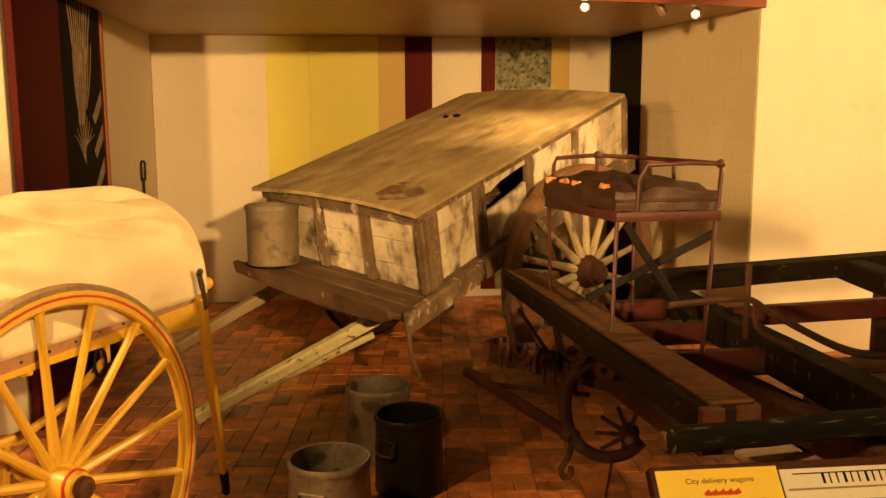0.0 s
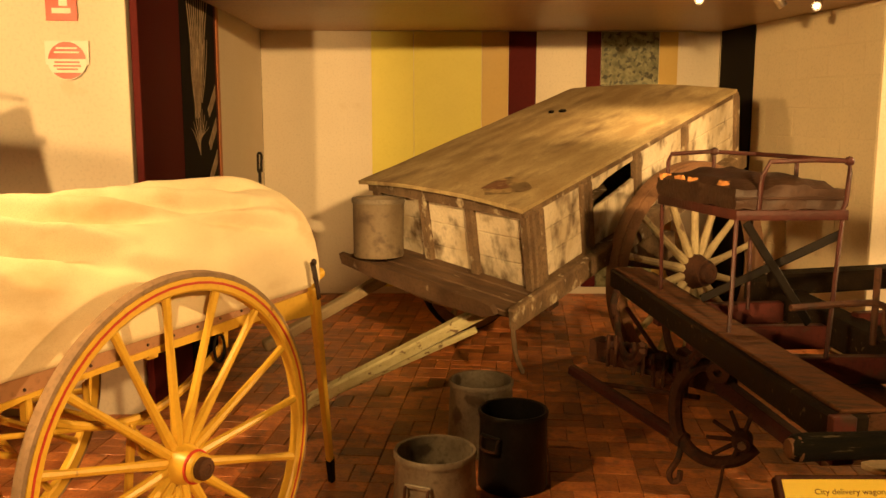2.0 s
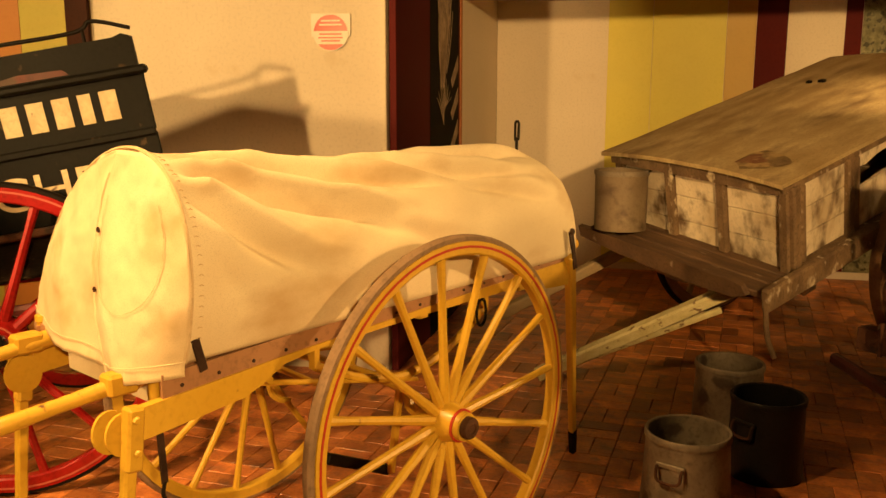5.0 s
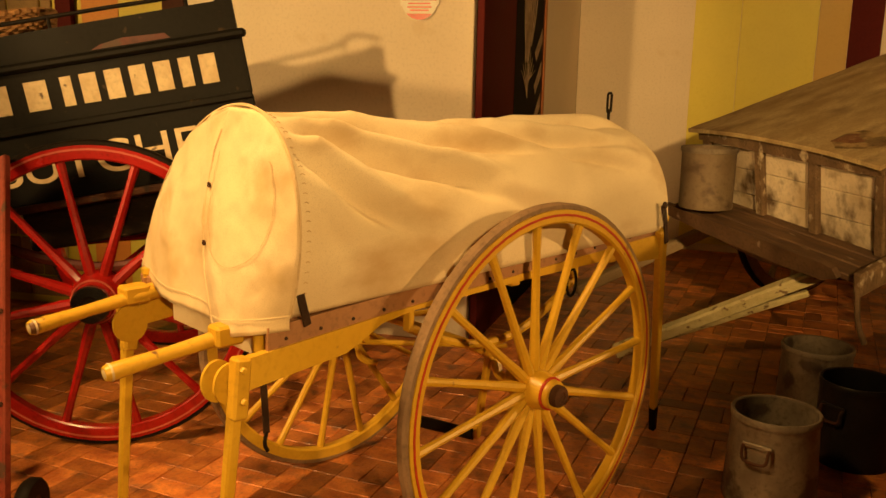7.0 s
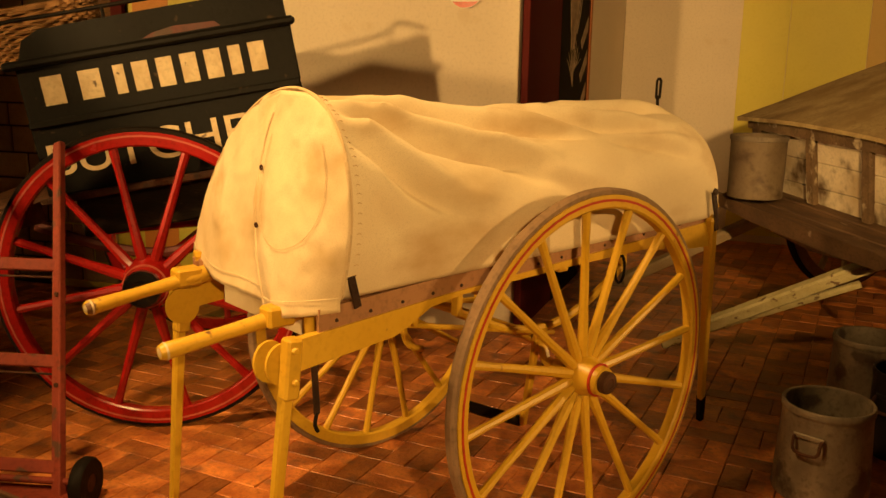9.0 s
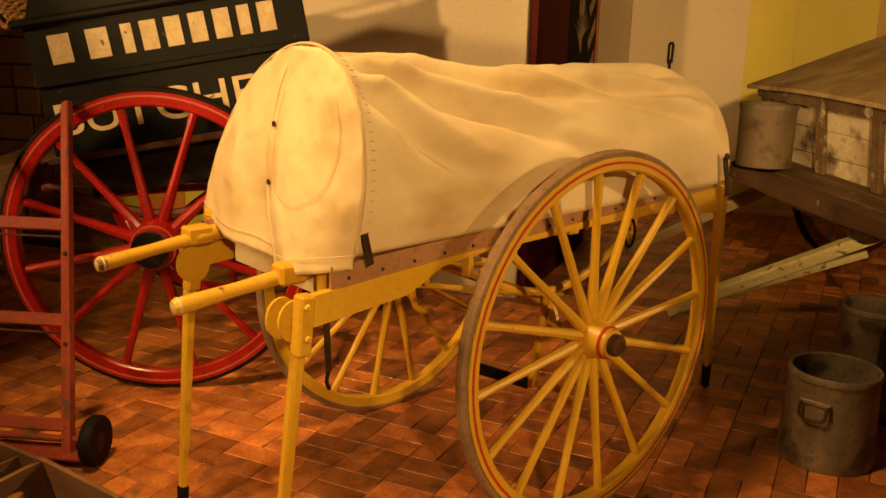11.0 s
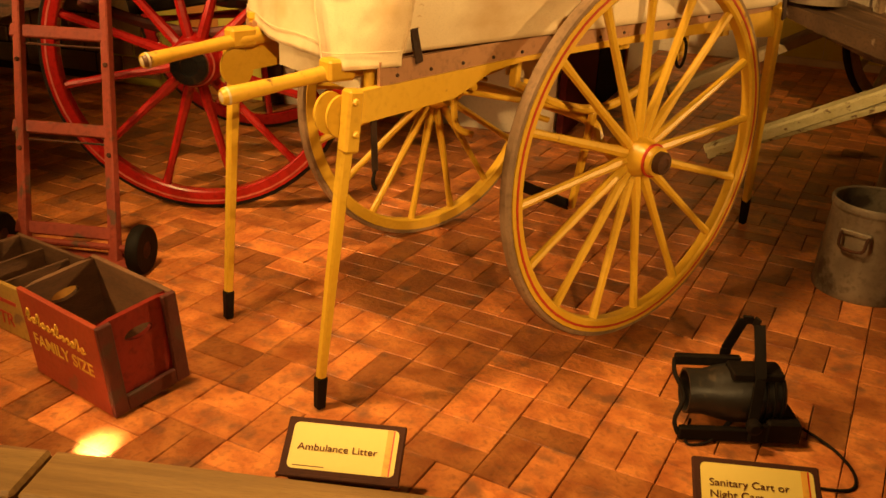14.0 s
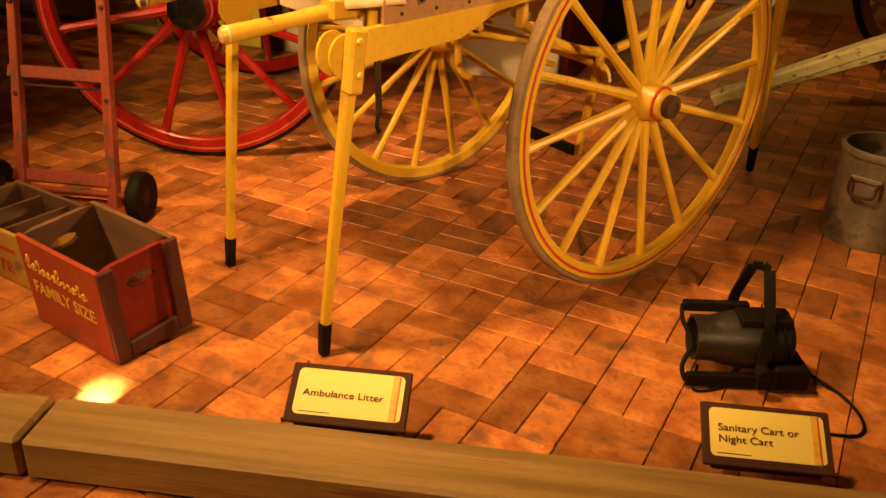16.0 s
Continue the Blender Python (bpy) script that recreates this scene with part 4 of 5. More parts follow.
        bm.faces.new((rows[0][i][j], rows[0][i][j + 1], rows[1][i][j + 1], rows[1][i][j]))
part("roof", bm, M["roof_wood"], wagon, "crowned brown weathered roof")
part("front_header", plate(B(), [(0.06, 0.40), (1.17, 0.40), (1.17, 0.442), (0.9, 0.465), (0.62, 0.472), (0.34, 0.465), (0.06, 0.442)], -0.30, -0.265, pose(0, 0, 0, 0, 0, 90)), M["post_wood"], wagon, "curved header under the roof")
part("roof_bead", box(B(), (0.24, 0.045, 0.425), (2.68, 0.06, 0.45), 0.004), M["post_wood"], wagon)
for r, lift, key, what in ((0.135, 0.0, "roof_dark", "dark weathered ring on the roof"), (0.07, 0.0022, "roof_stain", "red-brown bare patch on the roof")):
    bm = B()
    lathe(bm, [(0, 0.004 + lift), (r * 0.6, 0.004 + lift), (r, 0.0022 + lift)], 48, Matrix.Translation((0.43, 0.34, 0.4875)) @ Matrix.Diagonal((1, 1.25, 1, 1)))
    for v in bm.verts:
        v.co += Vector((0.05 * noise.noise(v.co * 12), 0.06 * noise.noise(v.co * 11 + Vector((5, 0, 0))), 0))
    part("roof_stain", bm, M[key], wagon, what)
part("roof_knob", box(B(), (1.75, 0.83, 0.47), (1.79, 0.87, 0.505), 0.004), M["black"], wagon)
part("roof_knob", box(B(), (1.72, 0.90, 0.47), (1.75, 0.93, 0.502), 0.004), M["black"], wagon)
WI = WAG.inverted()


def wl(x, y, z):
    """World place in the wagon's own axes."""
    return WI @ Vector((x, y, z))


part("shaft", bar(B(), wl(-0.80, 4.66, 0.55), wl(-1.79, 4.19, 0.035), 0.06, 0.07, (0, 0, 1), 0.01), M["shaft"], wagon, "pale green flaking shaft resting on the floor")
part("shaft_brace", bar(B(), wl(-0.93, 4.60, 0.40), wl(-1.72, 4.40, 0.03), 0.03, 0.035, (0, 0, 1), 0.006), M["shaft"], wagon, "thin pale green brace")
part("shaft", bar(B(), wl(-1.60, 5.35, 0.56), wl(-2.25, 4.75, 0.18), 0.06, 0.07, (0, 0, 1), 0.01), M["grey_shaft"], wagon, "grey wooden shaft")
part("prop_iron", tube(B(), curve_points([wl(-0.67, 4.18, 0.56), wl(-0.655, 4.19, 0.40), wl(-0.62, 4.215, 0.29)]), 0.013), M["post_wood"], wagon, "bent pale prop hanging from the corner")
spoked_wheel(wagon, "wheel", (0, 0, 0), 0.645, 14, M["rim_wood"], M["spoke_wood"], M["rim_wood"], M["rust"], M["rust"], None, -1, 0.07, 0.09, 0.022, 0.11, 0.25, 0.03, 0.2, m=WI @ frame_of(0.20, 5.345, 0.645, (0.68, 0.73, 0)))
spoked_wheel(wagon, "wheel", (0, 0, 0), 0.62, 14, M["rim_wood"], M["spoke_wood"], M["black"], M["rust"], M["rust"], None, 1, 0.07, 0.06, 0.022, 0.11, 0.25, 0.03, 0.2, m=WI @ frame_of(-1.25, 6.18, 0.62, (0.485, 0.875, 0)))
part("axle", rod(B(), wl(0.25, 5.4, 0.645), wl(-1.2, 6.16, 0.62), 0.03), M["rust"], wagon)
part("axle_block", bar(B(), wl(0.1, 5.75, 0.72), wl(-0.9, 6.2, 0.74), 0.12, 0.18), M["post_wood"], wagon)


def pan(name, x, y, z, r0, r1, h, body, rim, label, handles=True, turn=0.0, lean=None):
    """An open sheet-iron sanitary pan with a banded rim, a folded lid seam and drop handles."""
    root = thing(name, (lean or Matrix.Translation((x, y, z))) @ pose(0, 0, 0, 0, 0, turn), label, "bucket")
    part("wall", lathe(B(), [(0, 0.006), (r0 - 0.006, 0.006), (r1 - 0.008, h - 0.002), (r1, h), (r1 - 0.001, h - 0.02), (r0 + 0.001, 0.03), (r0 + 0.003, 0.012), (r0, 0.0), (0, 0.0)], 40), M[body], root)
    part("rim_band", lathe(B(), [(r1 - 0.003, h - 0.025), (r1 + 0.005, h - 0.022), (r1 + 0.006, h - 0.004), (r1 + 0.002, h + 0.003), (r1 - 0.006, h + 0.001), (r1 - 0.003, h - 0.025)], 40), M[rim], root)
    if handles:
        for a in (0, 180):
            p = pose(0, 0, 0, 0, 0, a)
            rr = r1 + (r0 - r1) * 0.35
            hd = part("handle", tube(B(), [p @ Vector(q) for q in curve_points([(rr, -0.045, h * 0.73), (rr + 0.014, -0.045, h * 0.70), (rr + 0.02, -0.035, h * 0.58), (rr + 0.02, 0.035, h * 0.58), (rr + 0.014, 0.045, h * 0.70), (rr, 0.045, h * 0.73)], 4)], 0.006, 6), M["rust"], root)
            part("lug", box(B(), (rr - 0.004, -0.052, h * 0.71), (rr + 0.006, 0.052, h * 0.76), 0.003, p), M[body], hd)
    return root


pan("sanitary_pan", -0.775, 3.035, 0.0, 0.160, 0.148, 0.33, "galv", "galv_rim", "dented galvanised sanitary pan on the brick floor", True, -100)
pan("sanitary_pan", -0.565, 3.555, 0.0, 0.145, 0.142, 0.33, "tar", "tar", "black tarred sanitary pan on the brick floor", True, 60)
pan("sanitary_pan", -0.775, 3.93, 0.0, 0.155, 0.146, 0.33, "galv", "galv_rim", "galvanised sanitary pan behind the black one", False, 40)
pan("sanitary_pan", 0, 0, 0, 0.138, 0.142, 0.32, "can", "galv_rim", "dull zinc pan standing on the footboard corner", False, 0, Matrix.Translation((-1.50, 4.66, 0.775)))

# ---- dray chassis with its driver's seat ----
dray = thing("dray_chassis", Matrix.Identity(4), "dark green timber dray chassis with red cross bars", "wagon")
TOP = 0.83
part("side_beam", bar(B(), (-0.165, 4.25, TOP - 0.046), (0.464, 2.262, TOP - 0.046), 0.10, 0.088, (0, 0, 1), 0.008), M["dray_green"], dray, "long chipped dark green side beam")
part("side_plank", bar(B(), (-0.130, 4.22, TOP + 0.004), (0.498, 2.285, TOP + 0.004), 0.125, 0.012), M["dray_cap"], dray, "rusty brown capping")
part("beam_body", bar(B(), (-0.04, 4.2, TOP - 0.055), (0.545, 2.30, TOP - 0.055), 0.075, 0.10, (0, 0, 1), 0.008), M["dray_brown"], dray, "brown inner half of the beam")
part("beam_end", bar(B(), (0.43, 2.235, TOP - 0.05), (0.44, 2.205, TOP - 0.05), 0.06, 0.12), M["red_wood"], dray, "chipped red beam end")
part("side_beam", bar(B(), (0.46, 4.35, TOP - 0.08), (1.02, 2.30, TOP - 0.08), 0.11, 0.12, (0, 0, 1), 0.008), M["dray_green"], dray)
part("inner_beam", bar(B(), (0.62, 3.2, TOP - 0.20), (0.98, 2.30, TOP - 0.20), 0.09, 0.11, (0, 0, 1), 0.008), M["dray_brown"], dray)
bm = B()
lathe(bm, [(0, 0), (0.024, 0.0), (0.032, 0.012)] + [(0.034 + 0.004 * (k / 30), 0.03 + 1.17 * k / 30) for k in range(31)] + [(0, 1.2)], 20)
for v in bm.verts:
    v.co.x *= 1 + 0.16 * noise.noise((v.co.x * 30, v.co.y * 30, v.co.z * 5))
    v.co.y *= 1 + 0.16 * noise.noise((v.co.x * 30, v.co.y * 30, v.co.z * 5 + 9))
bmesh.ops.transform(bm, matrix=frame_of(0.305, 2.13, TOP - 0.05, (0.94, 0.34, 0)) @ pose(0, 0, 0, 0, 90, 0), verts=bm.verts)
part("front_log", bm, M["log"], dray, "round-ended chipped green front bar")
part("log_end", lathe(B(), [(0, -0.004), (0.022, -0.003), (0.030, 0.012), (0.0325, 0.018), (0.0328, 0.022), (0, 0.022)], 16, frame_of(0.305, 2.13, TOP - 0.05, (0.94, 0.34, 0)) @ pose(0, 0, 0, 0, 90, 0)), M["rim_wood"], dray, "bare brown end grain")
part("rear_beam", bar(B(), (0.50, 4.03, TOP), (1.75, 4.62, TOP + 0.02), 0.13, 0.09, (0, 0, 1), 0.01), M["dray_green"], dray)
part("side_beam", bar(B(), (1.45, 4.55, TOP), (1.62, 3.2, TOP), 0.12, 0.10, (0, 0, 1), 0.01), M["dray_green"], dray)
for a, b, h in (((0.0, 3.72, TOP - 0.1), (0.52, 3.9, TOP - 0.1), 0.09), ((0.12, 3.35, TOP - 0.1), (0.62, 3.5, TOP - 0.1), 0.09), ((0.30, 2.98, TOP - 0.10), (0.82, 3.10, TOP - 0.10), 0.09), ((0.72, 3.50, TOP - 0.04), (1.55, 3.78, TOP - 0.03), 0.075)):
    part("cross_bar", bar(B(), a, b, 0.05, h, (0, 0, 1), 0.005), M["red_wood"], dray, "worn red cross bar")
part("step_iron", tube(B(), curve_points([(0.41, 2.93, 0.95), (0.60, 3.02, 0.955), (0.69, 3.03, 0.955), (0.72, 2.85, 0.95), (0.80, 2.43, 0.95), (0.92, 2.38, 0.945), (1.1, 2.4, 0.94)]), 0.0115), M["rust"], dray, "bent iron rail")
part("step_iron", rod(B(), (0.70, 3.12, 0.80), (0.70, 3.12, 1.06), 0.011), M["rust"], dray)
part("step_iron", tube(B(), curve_points([(0.70, 3.0, 0.95), (0.715, 3.0, 0.86), (0.80, 2.85, 0.84)]), 0.008), M["rust"], dray)
for a, b in (((0.95, 3.15, 0.62), (1.75, 3.45, 0.62)), ((0.98, 3.40, 0.62), (1.75, 3.68, 0.62)), ((0.9, 2.95, 0.62), (1.7, 3.2, 0.62))):
    part("floor_board", bar(B(), a, b, 0.16, 0.02), M["pale_wood"], dray, "pale bare board")
part("floor_board", bar(B(), (0.62, 2.62, 0.55), (0.86, 2.78, 0.56), 0.12, 0.02), M["pale_wood"], dray, "short pale board end")
part("floor_board", bar(B(), (0.50, 2.85, 0.50), (0.74, 2.92, 0.50), 0.05, 0.05), M["dray_brown"], dray)
part("floor_board", bar(B(), (0.36, 3.25, 0.66), (0.60, 3.35, 0.64), 0.08, 0.02), M["pale_wood"], dray, "short pale board end")
# turntable, axle and pole under the front
part("axle_bed", bar(B(), (-0.25, 3.85, 0.54), (0.30, 3.50, 0.52), 0.09, 0.09), M["rust"], dray, "rusty axle bed")
part("perch", bar(B(), (0.10, 3.62, 0.60), (0.54, 3.30, 0.36), 0.055, 0.06), M["maroon_iron"], dray, "worn maroon perch pole")
part("perch", bar(B(), (0.16, 3.72, 0.50), (0.56, 3.42, 0.33), 0.04, 0.045), M["rust"], dray)
part("swingle_bar", bar(B(), (-0.36, 3.90, 0.42), (0.115, 3.40, 0.315), 0.045, 0.05, (0, 0, 1), 0.012), M["maroon_iron"], dray, "rusty red swingle bar")
part("swingle_cap", rod(B(), (0.09, 3.425, 0.322), (0.125, 3.39, 0.312), 0.034, 0.034, 14), M["rust"], dray)
part("hook", tube(B(), curve_points([(0.115, 3.395, 0.31), (0.105, 3.39, 0.24), (0.075, 3.39, 0.18), (0.085, 3.39, 0.145), (0.11, 3.39, 0.155), (0.115, 3.39, 0.19)]), 0.012), M["rust"], dray, "iron hook")
part("scroll_iron", tube(B(), curve_points([(0.235, 3.42, 0.60), (0.17, 3.41, 0.61), (0.105, 3.40, 0.55), (0.085, 3.40, 0.46), (0.10, 3.40, 0.35), (0.155, 3.40, 0.27), (0.24, 3.40, 0.235), (0.33, 3.41, 0.25), (0.39, 3.42, 0.30)]), 0.026), M["rust"], dray, "thick curled scroll iron")
part("scroll_eye", lathe(B(), [(0.016, -0.03), (0.042, -0.03), (0.046, 0), (0.042, 0.03), (0.016, 0.03), (0.016, -0.03)], 18, frame_of(0.24, 3.40, 0.60, (0.2, 0.95, 0.2)) @ pose(0, 0, 0, 0, 90, 0)), M["rust"], dray)
hubb = part("lock_hub", lathe(B(), [(0, -0.04), (0.03, -0.04), (0.038, -0.02), (0.04, 0.03), (0, 0.03)], 16, frame_of(0.335, 3.38, 0.335, (0.1, 0.98, 0.1)) @ pose(0, 0, 0, 0, 90, 0)), M["rust"], dray, "worn iron hub")
for k in range(6):
    a = 1.3 + 0.62 * k
    part("lock_spoke", rod(B(), (0.335, 3.39, 0.335), (0.335 + 0.13 * math.cos(a), 3.40, 0.335 + 0.115 * math.sin(a)), 0.010, 0.008, 8), M["rust"], hubb)
part("nut", lathe(B(), [(0, -0.05), (0.016, -0.05), (0.018, -0.038), (0, -0.036)], 6, frame_of(0.335, 3.38, 0.335, (0.1, 0.98, 0.1)) @ pose(0, 0, 0, 0, 90, 0)), M["pale_rust"], hubb)
for x in (-0.145, 0.06):
    for dz in (0.0, 0.028):
        part("spring_leaf", tube(B(), curve_points([(x - 0.02, 3.92, 0.66 + dz), (x, 3.78, 0.585 + dz), (x + 0.03, 3.6, 0.56 + dz), (x + 0.07, 3.42, 0.60 + dz), (x + 0.10, 3.30, 0.68 + dz)]), 0.013), M["rust"], dray, "rusty leaf spring")
    part("spring_shackle", tube(B(), curve_points([(x - 0.02, 3.92, 0.66), (x - 0.035, 3.9, 0.72), (x - 0.02, 3.88, 0.79)]), 0.016), M["rust"], dray)
for x, y, z, r in ((-0.06, 3.62, 0.60, 0.035), (0.02, 3.58, 0.57, 0.04), (0.11, 3.54, 0.55, 0.034), (-0.17, 3.72, 0.60, 0.03)):
    part("clip_plate", box(B(), (x - r, y - 0.05, z - 0.014), (x + r, y + 0.05, z + 0.02), 0.006), M["maroon_iron"], dray)
    part("clip_bolt", rod(B(), (x - r * 0.5, y - 0.055, z - 0.09), (x - r * 0.5, y - 0.055, z + 0.045), 0.008, None, 8), M["rust"], dray)
    part("clip_bolt", rod(B(), (x + r * 0.5, y - 0.055, z - 0.09), (x + r * 0.5, y - 0.055, z + 0.045), 0.008, None, 8), M["rust"], dray)
part("brake_rod", rod(B(), (-0.30, 3.98, 0.34), (0.18, 3.55, 0.44), 0.011), M["rust"], dray)
part("brake_rod", rod(B(), (-0.12, 3.95, 0.70), (0.10, 3.50, 0.50), 0.010), M["maroon_iron"], dray)
part("chain_end", tube(B(), curve_points([(0.27, 3.36, 0.24), (0.262, 3.355, 0.17), (0.25, 3.35, 0.10), (0.255, 3.35, 0.05)]), 0.006), M["rust"], dray, "hanging iron rod")
for x, y, z in ((1.0, 2.5, 0.0), (1.6, 4.4, 0.0), (1.6, 3.3, 0.0)):
    part("trestle", bar(B(), (x, y, 0), (x, y, TOP - 0.1), 0.07, 0.07), M["dray_brown"], dray)

seat = thing("driver_seat", Matrix.Identity(4), "driver's seat of maroon iron with a torn brown cushion", "seat")
N_, L_, R_ = Vector((0.25, 3.12, 1.215)), Vector((0.01, 3.62, 1.215)), Vector((0.60, 3.22, 1.215))
Bk = L_ + R_ - N_
SEAT = Matrix(((*(R_ - N_),), (*(L_ - N_),), (0, 0, 1))).transposed().to_4x4()
SEAT = Matrix.Translation(N_) @ SEAT
part("seat_board", box(B(), (-0.03, -0.03, -0.012), (1.03, 1.03, 0.022), 0.004, SEAT), M["maroon_iron"], seat, "maroon seat board with worn edges")
bm = B()
box(bm, (-0.02, 0.0, 0.022), (1.0, 1.06, 0.12), 0.0)
bmesh.ops.subdivide_edges(bm, edges=bm.edges, cuts=10, use_grid_fill=True)
for v in bm.verts:
    x, y, z = v.co
    e = min(x + 0.02, 1.0 - x, y, 1.06 - y)
    v.co.z = z - (0.028 * max(0, 1 - e / 0.16) ** 2 if z > 0.07 else 0) + 0.012 * noise.noise((x * 5, y * 5, z * 8)) + (0.015 if z > 0.1 and 0.3 < x < 0.7 else 0)
    v.co.x += 0.02 * noise.noise((x * 4, y * 7, z * 30))
    v.co.y += 0.02 * noise.noise((x * 7, y * 4, z * 30 + 4))
bmesh.ops.transform(bm, matrix=SEAT, verts=bm.verts)
cushion = part("cushion", bm, M["leather"], seat, "torn dark brown leather cushion")
for x, y, w, d in ((0.0, 0.97, 0.05, 0.03), (0.0, 0.74, 0.10, 0.016), (0.0, 0.58, 0.10, 0.014), (0.02, 0.20, 0.13, 0.035)):
    bm = B()
    box(bm, (x - 0.02, y - w / 2, 0.090), (x - 0.02 + d * 1.4, y + w / 2, 0.108), 0.0)
    bmesh.ops.subdivide_edges(bm, edges=bm.edges, cuts=6, use_grid_fill=True)
    for v in bm.verts:
        v.co += Vector((0.05 * noise.noise(v.co * 22), 0.07 * noise.noise(v.co * 17), 0.010 * noise.noise(v.co * 29)))
    bmesh.ops.transform(bm, matrix=SEAT, verts=bm.verts)
    part("stuffing", bm, M["stuffing"], cushion, "orange stuffing showing through a tear")
part("piping", tube(B(), [SEAT @ Vector(p) for p in ((-0.025, 0.0, 0.06), (0.5, -0.012, 0.062), (1.0, 0.0, 0.06))], 0.006), M["leather"], cushion)
for q, foot in ((N_, (0.235, 3.02, TOP)), (L_, (0.02, 3.72, TOP)), (R_, (0.53, 2.97, TOP - 0.05)), (Bk, (0.36, 3.68, TOP - 0.05))):
    part("leg", bar(B(), Vector(q) + Vector((0, 0, -0.012)), foot, 0.014, 0.026), M["maroon_iron"], seat, "flat maroon iron leg")
part("brace", bar(B(), R_ + Vector((0, 0, -0.06)), (0.16, 3.35, TOP + 0.05), 0.012, 0.03), M["black"], seat)
part("brace", bar(B(), N_ + Vector((0.03, 0, -0.02)), (0.52, 3.25, TOP), 0.012, 0.03), M["black"], seat)
RT = 0.185


def sp(x, y, z):
    return SEAT @ Vector((x, y, z))


part("rail", tube(B(), [sp(*p) for p in ((0.05, 1.0, 0.02), (0.05, 1.0, RT - 0.03), (0.08, 1.0, RT), (0.5, 1.0, RT + 0.01), (1.02, 1.0, RT), (1.05, 0.5, RT), (1.05, 0.05, RT))], 0.0085), M["maroon_iron"], seat, "bent iron back rail")
part("rail", tube(B(), [sp(*p) for p in ((0.2, 0.0, 0.0), (0.2, -0.02, RT - 0.05), (0.27, -0.02, RT), (0.7, -0.02, RT + 0.005), (1.05, 0.02, RT), (1.04, 0.0, RT - 0.04), (1.02, 0.0, 0.04), (0.96, 0.0, 0.0))], 0.0085), M["maroon_iron"], seat, "bent iron side rail")
for p in ((0.55, 1.0), (1.05, 0.55)):
    part("rail_post", rod(B(), sp(*p, 0.0), sp(*p, RT), 0.008), M["maroon_iron"], seat)
for p in ((1.05, 0.02, RT), (0.55, 1.0, RT + 0.01)):
    part("rail_ball", lathe(B(), [(0, -0.018), (0.014, -0.011), (0.018, 0), (0.014, 0.011), (0, 0.018)], 12, Matrix.Translation(sp(*p))), M["maroon_iron"], seat)

# ---- information panel ----
info = thing("information_panel", frame_of(0.275, 2.02, 0.745, (0.97, 0.235, 0)) @ pose(0, 0, 0, -42, 0, 0), "sloping yellow information panel about city delivery wagons", "information panel")
part("backing", box(B(), (-0.012, -0.001, -0.34), (0.75, 0.03, 0.012), 0.003), M["label_back"], info)
part("yellow_sheet", box(B(), (0.0, -0.004, -0.33), (0.295, -0.0015, 0.0), 0), M["panel_yellow"], info, "yellow printed sheet")
part("photo_sheet", box(B(), (0.30, -0.004, -0.33), (0.74, -0.0015, -0.01), 0), M["white_print"], info, "white printed photograph sheet")
lettering("title", "City delivery wagons", 0.0125, M["ink"], info, Matrix.Translation((0.15, -0.0042, -0.034)), align="CENTER", bold=0.004, wide=1.1)
for i in range(9):
    part("emblem", plate(B(), [(0.105 + 0.009 * i, -0.058), (0.118 + 0.009 * i, -0.048 - 0.006 * (i % 2)), (0.124 + 0.009 * i, -0.060), (0.110 + 0.009 * i, -0.065)], -0.0055, -0.0045), M["sign_red"], info, "", False)
for i in range(8):
    part("text_bar", box(B(), (0.05, -0.0050, -0.085 - 0.018 * i), (0.245 - 0.02 * (i % 3), -0.0042, -0.080 - 0.018 * i), 0), M["ink"], info)
part("photo", box(B(), (0.302, -0.0046, -0.328), (0.738, -0.0041, -0.088), 0), M["black_print"], info, "dark old photograph")
part("photo_line", box(B(), (0.33, -0.0046, -0.024), (0.71, -0.0041, -0.021), 0), M["black_print"], info)
part("photo_line", box(B(), (0.31, -0.0046, -0.062), (0.73, -0.0041, -0.057), 0), M["grey_stroke"], info)
rng = random.Random(3)
for i in range(18):
    x = 0.40 + 0.018 * i
    part("photo_mark", box(B(), (x, -0.0046, -0.048), (x + 0.004 + 0.003 * (i % 3 == 0), -0.0041, -0.024), 0), M["black_print"], info)
for i in range(46):
    x, z = 0.305 + 0.40 * rng.random(), -0.095 - 0.11 * rng.random()
    part("photo_mark", box(B(), (x, -0.0052 - 0.00002 * i, z), (x + rng.uniform(0.006, 0.026), -0.0047, z + rng.uniform(0.003, 0.010)), 0), M["white_print" if i % 3 else "grey_stroke"], info)
for x in (0.1, 0.62):
    bmp = B()
    bar(bmp, (x, 0.035, -0.15), Vector((x, 0.035, -0.15)) + (pose(0, 0, 0, 42, 0, 0) @ Vector((0, 0, -0.63))), 0.04, 0.04)
    part("post", bmp, M["label_back"], info)

# ---- butcher's cart ----
N2 = Vector((math.cos(-0.923), math.sin(-0.923), 0))
U2 = Vector((-N2.y, N2.x, 0))
BUT = frame_of(-3.093, 2.043, 0.0, U2)
butcher = thing("butcher_cart", BUT, "black butcher's delivery cart with red wheels and cream lettering", "wagon")
spoked_wheel(butcher, "wheel", (0, 0, 0.6), 0.60, 12, M["red"], M["red"], M["black"], M["red"], M["black_gloss"], M["pink_line"], -1, 0.055, 0.05, 0.018, 0.105, 0.22, 0.03, 0.22, cap_r=0.072)
spoked_wheel(butcher, "wheel", (0, 1.25, 0.6), 0.60, 12, M["red"], M["red"], M["black"], M["red"], M["black_gloss"], None, 1, 0.055, 0.05, 0.018, 0.085, 0.22, 0.03, 0.1)
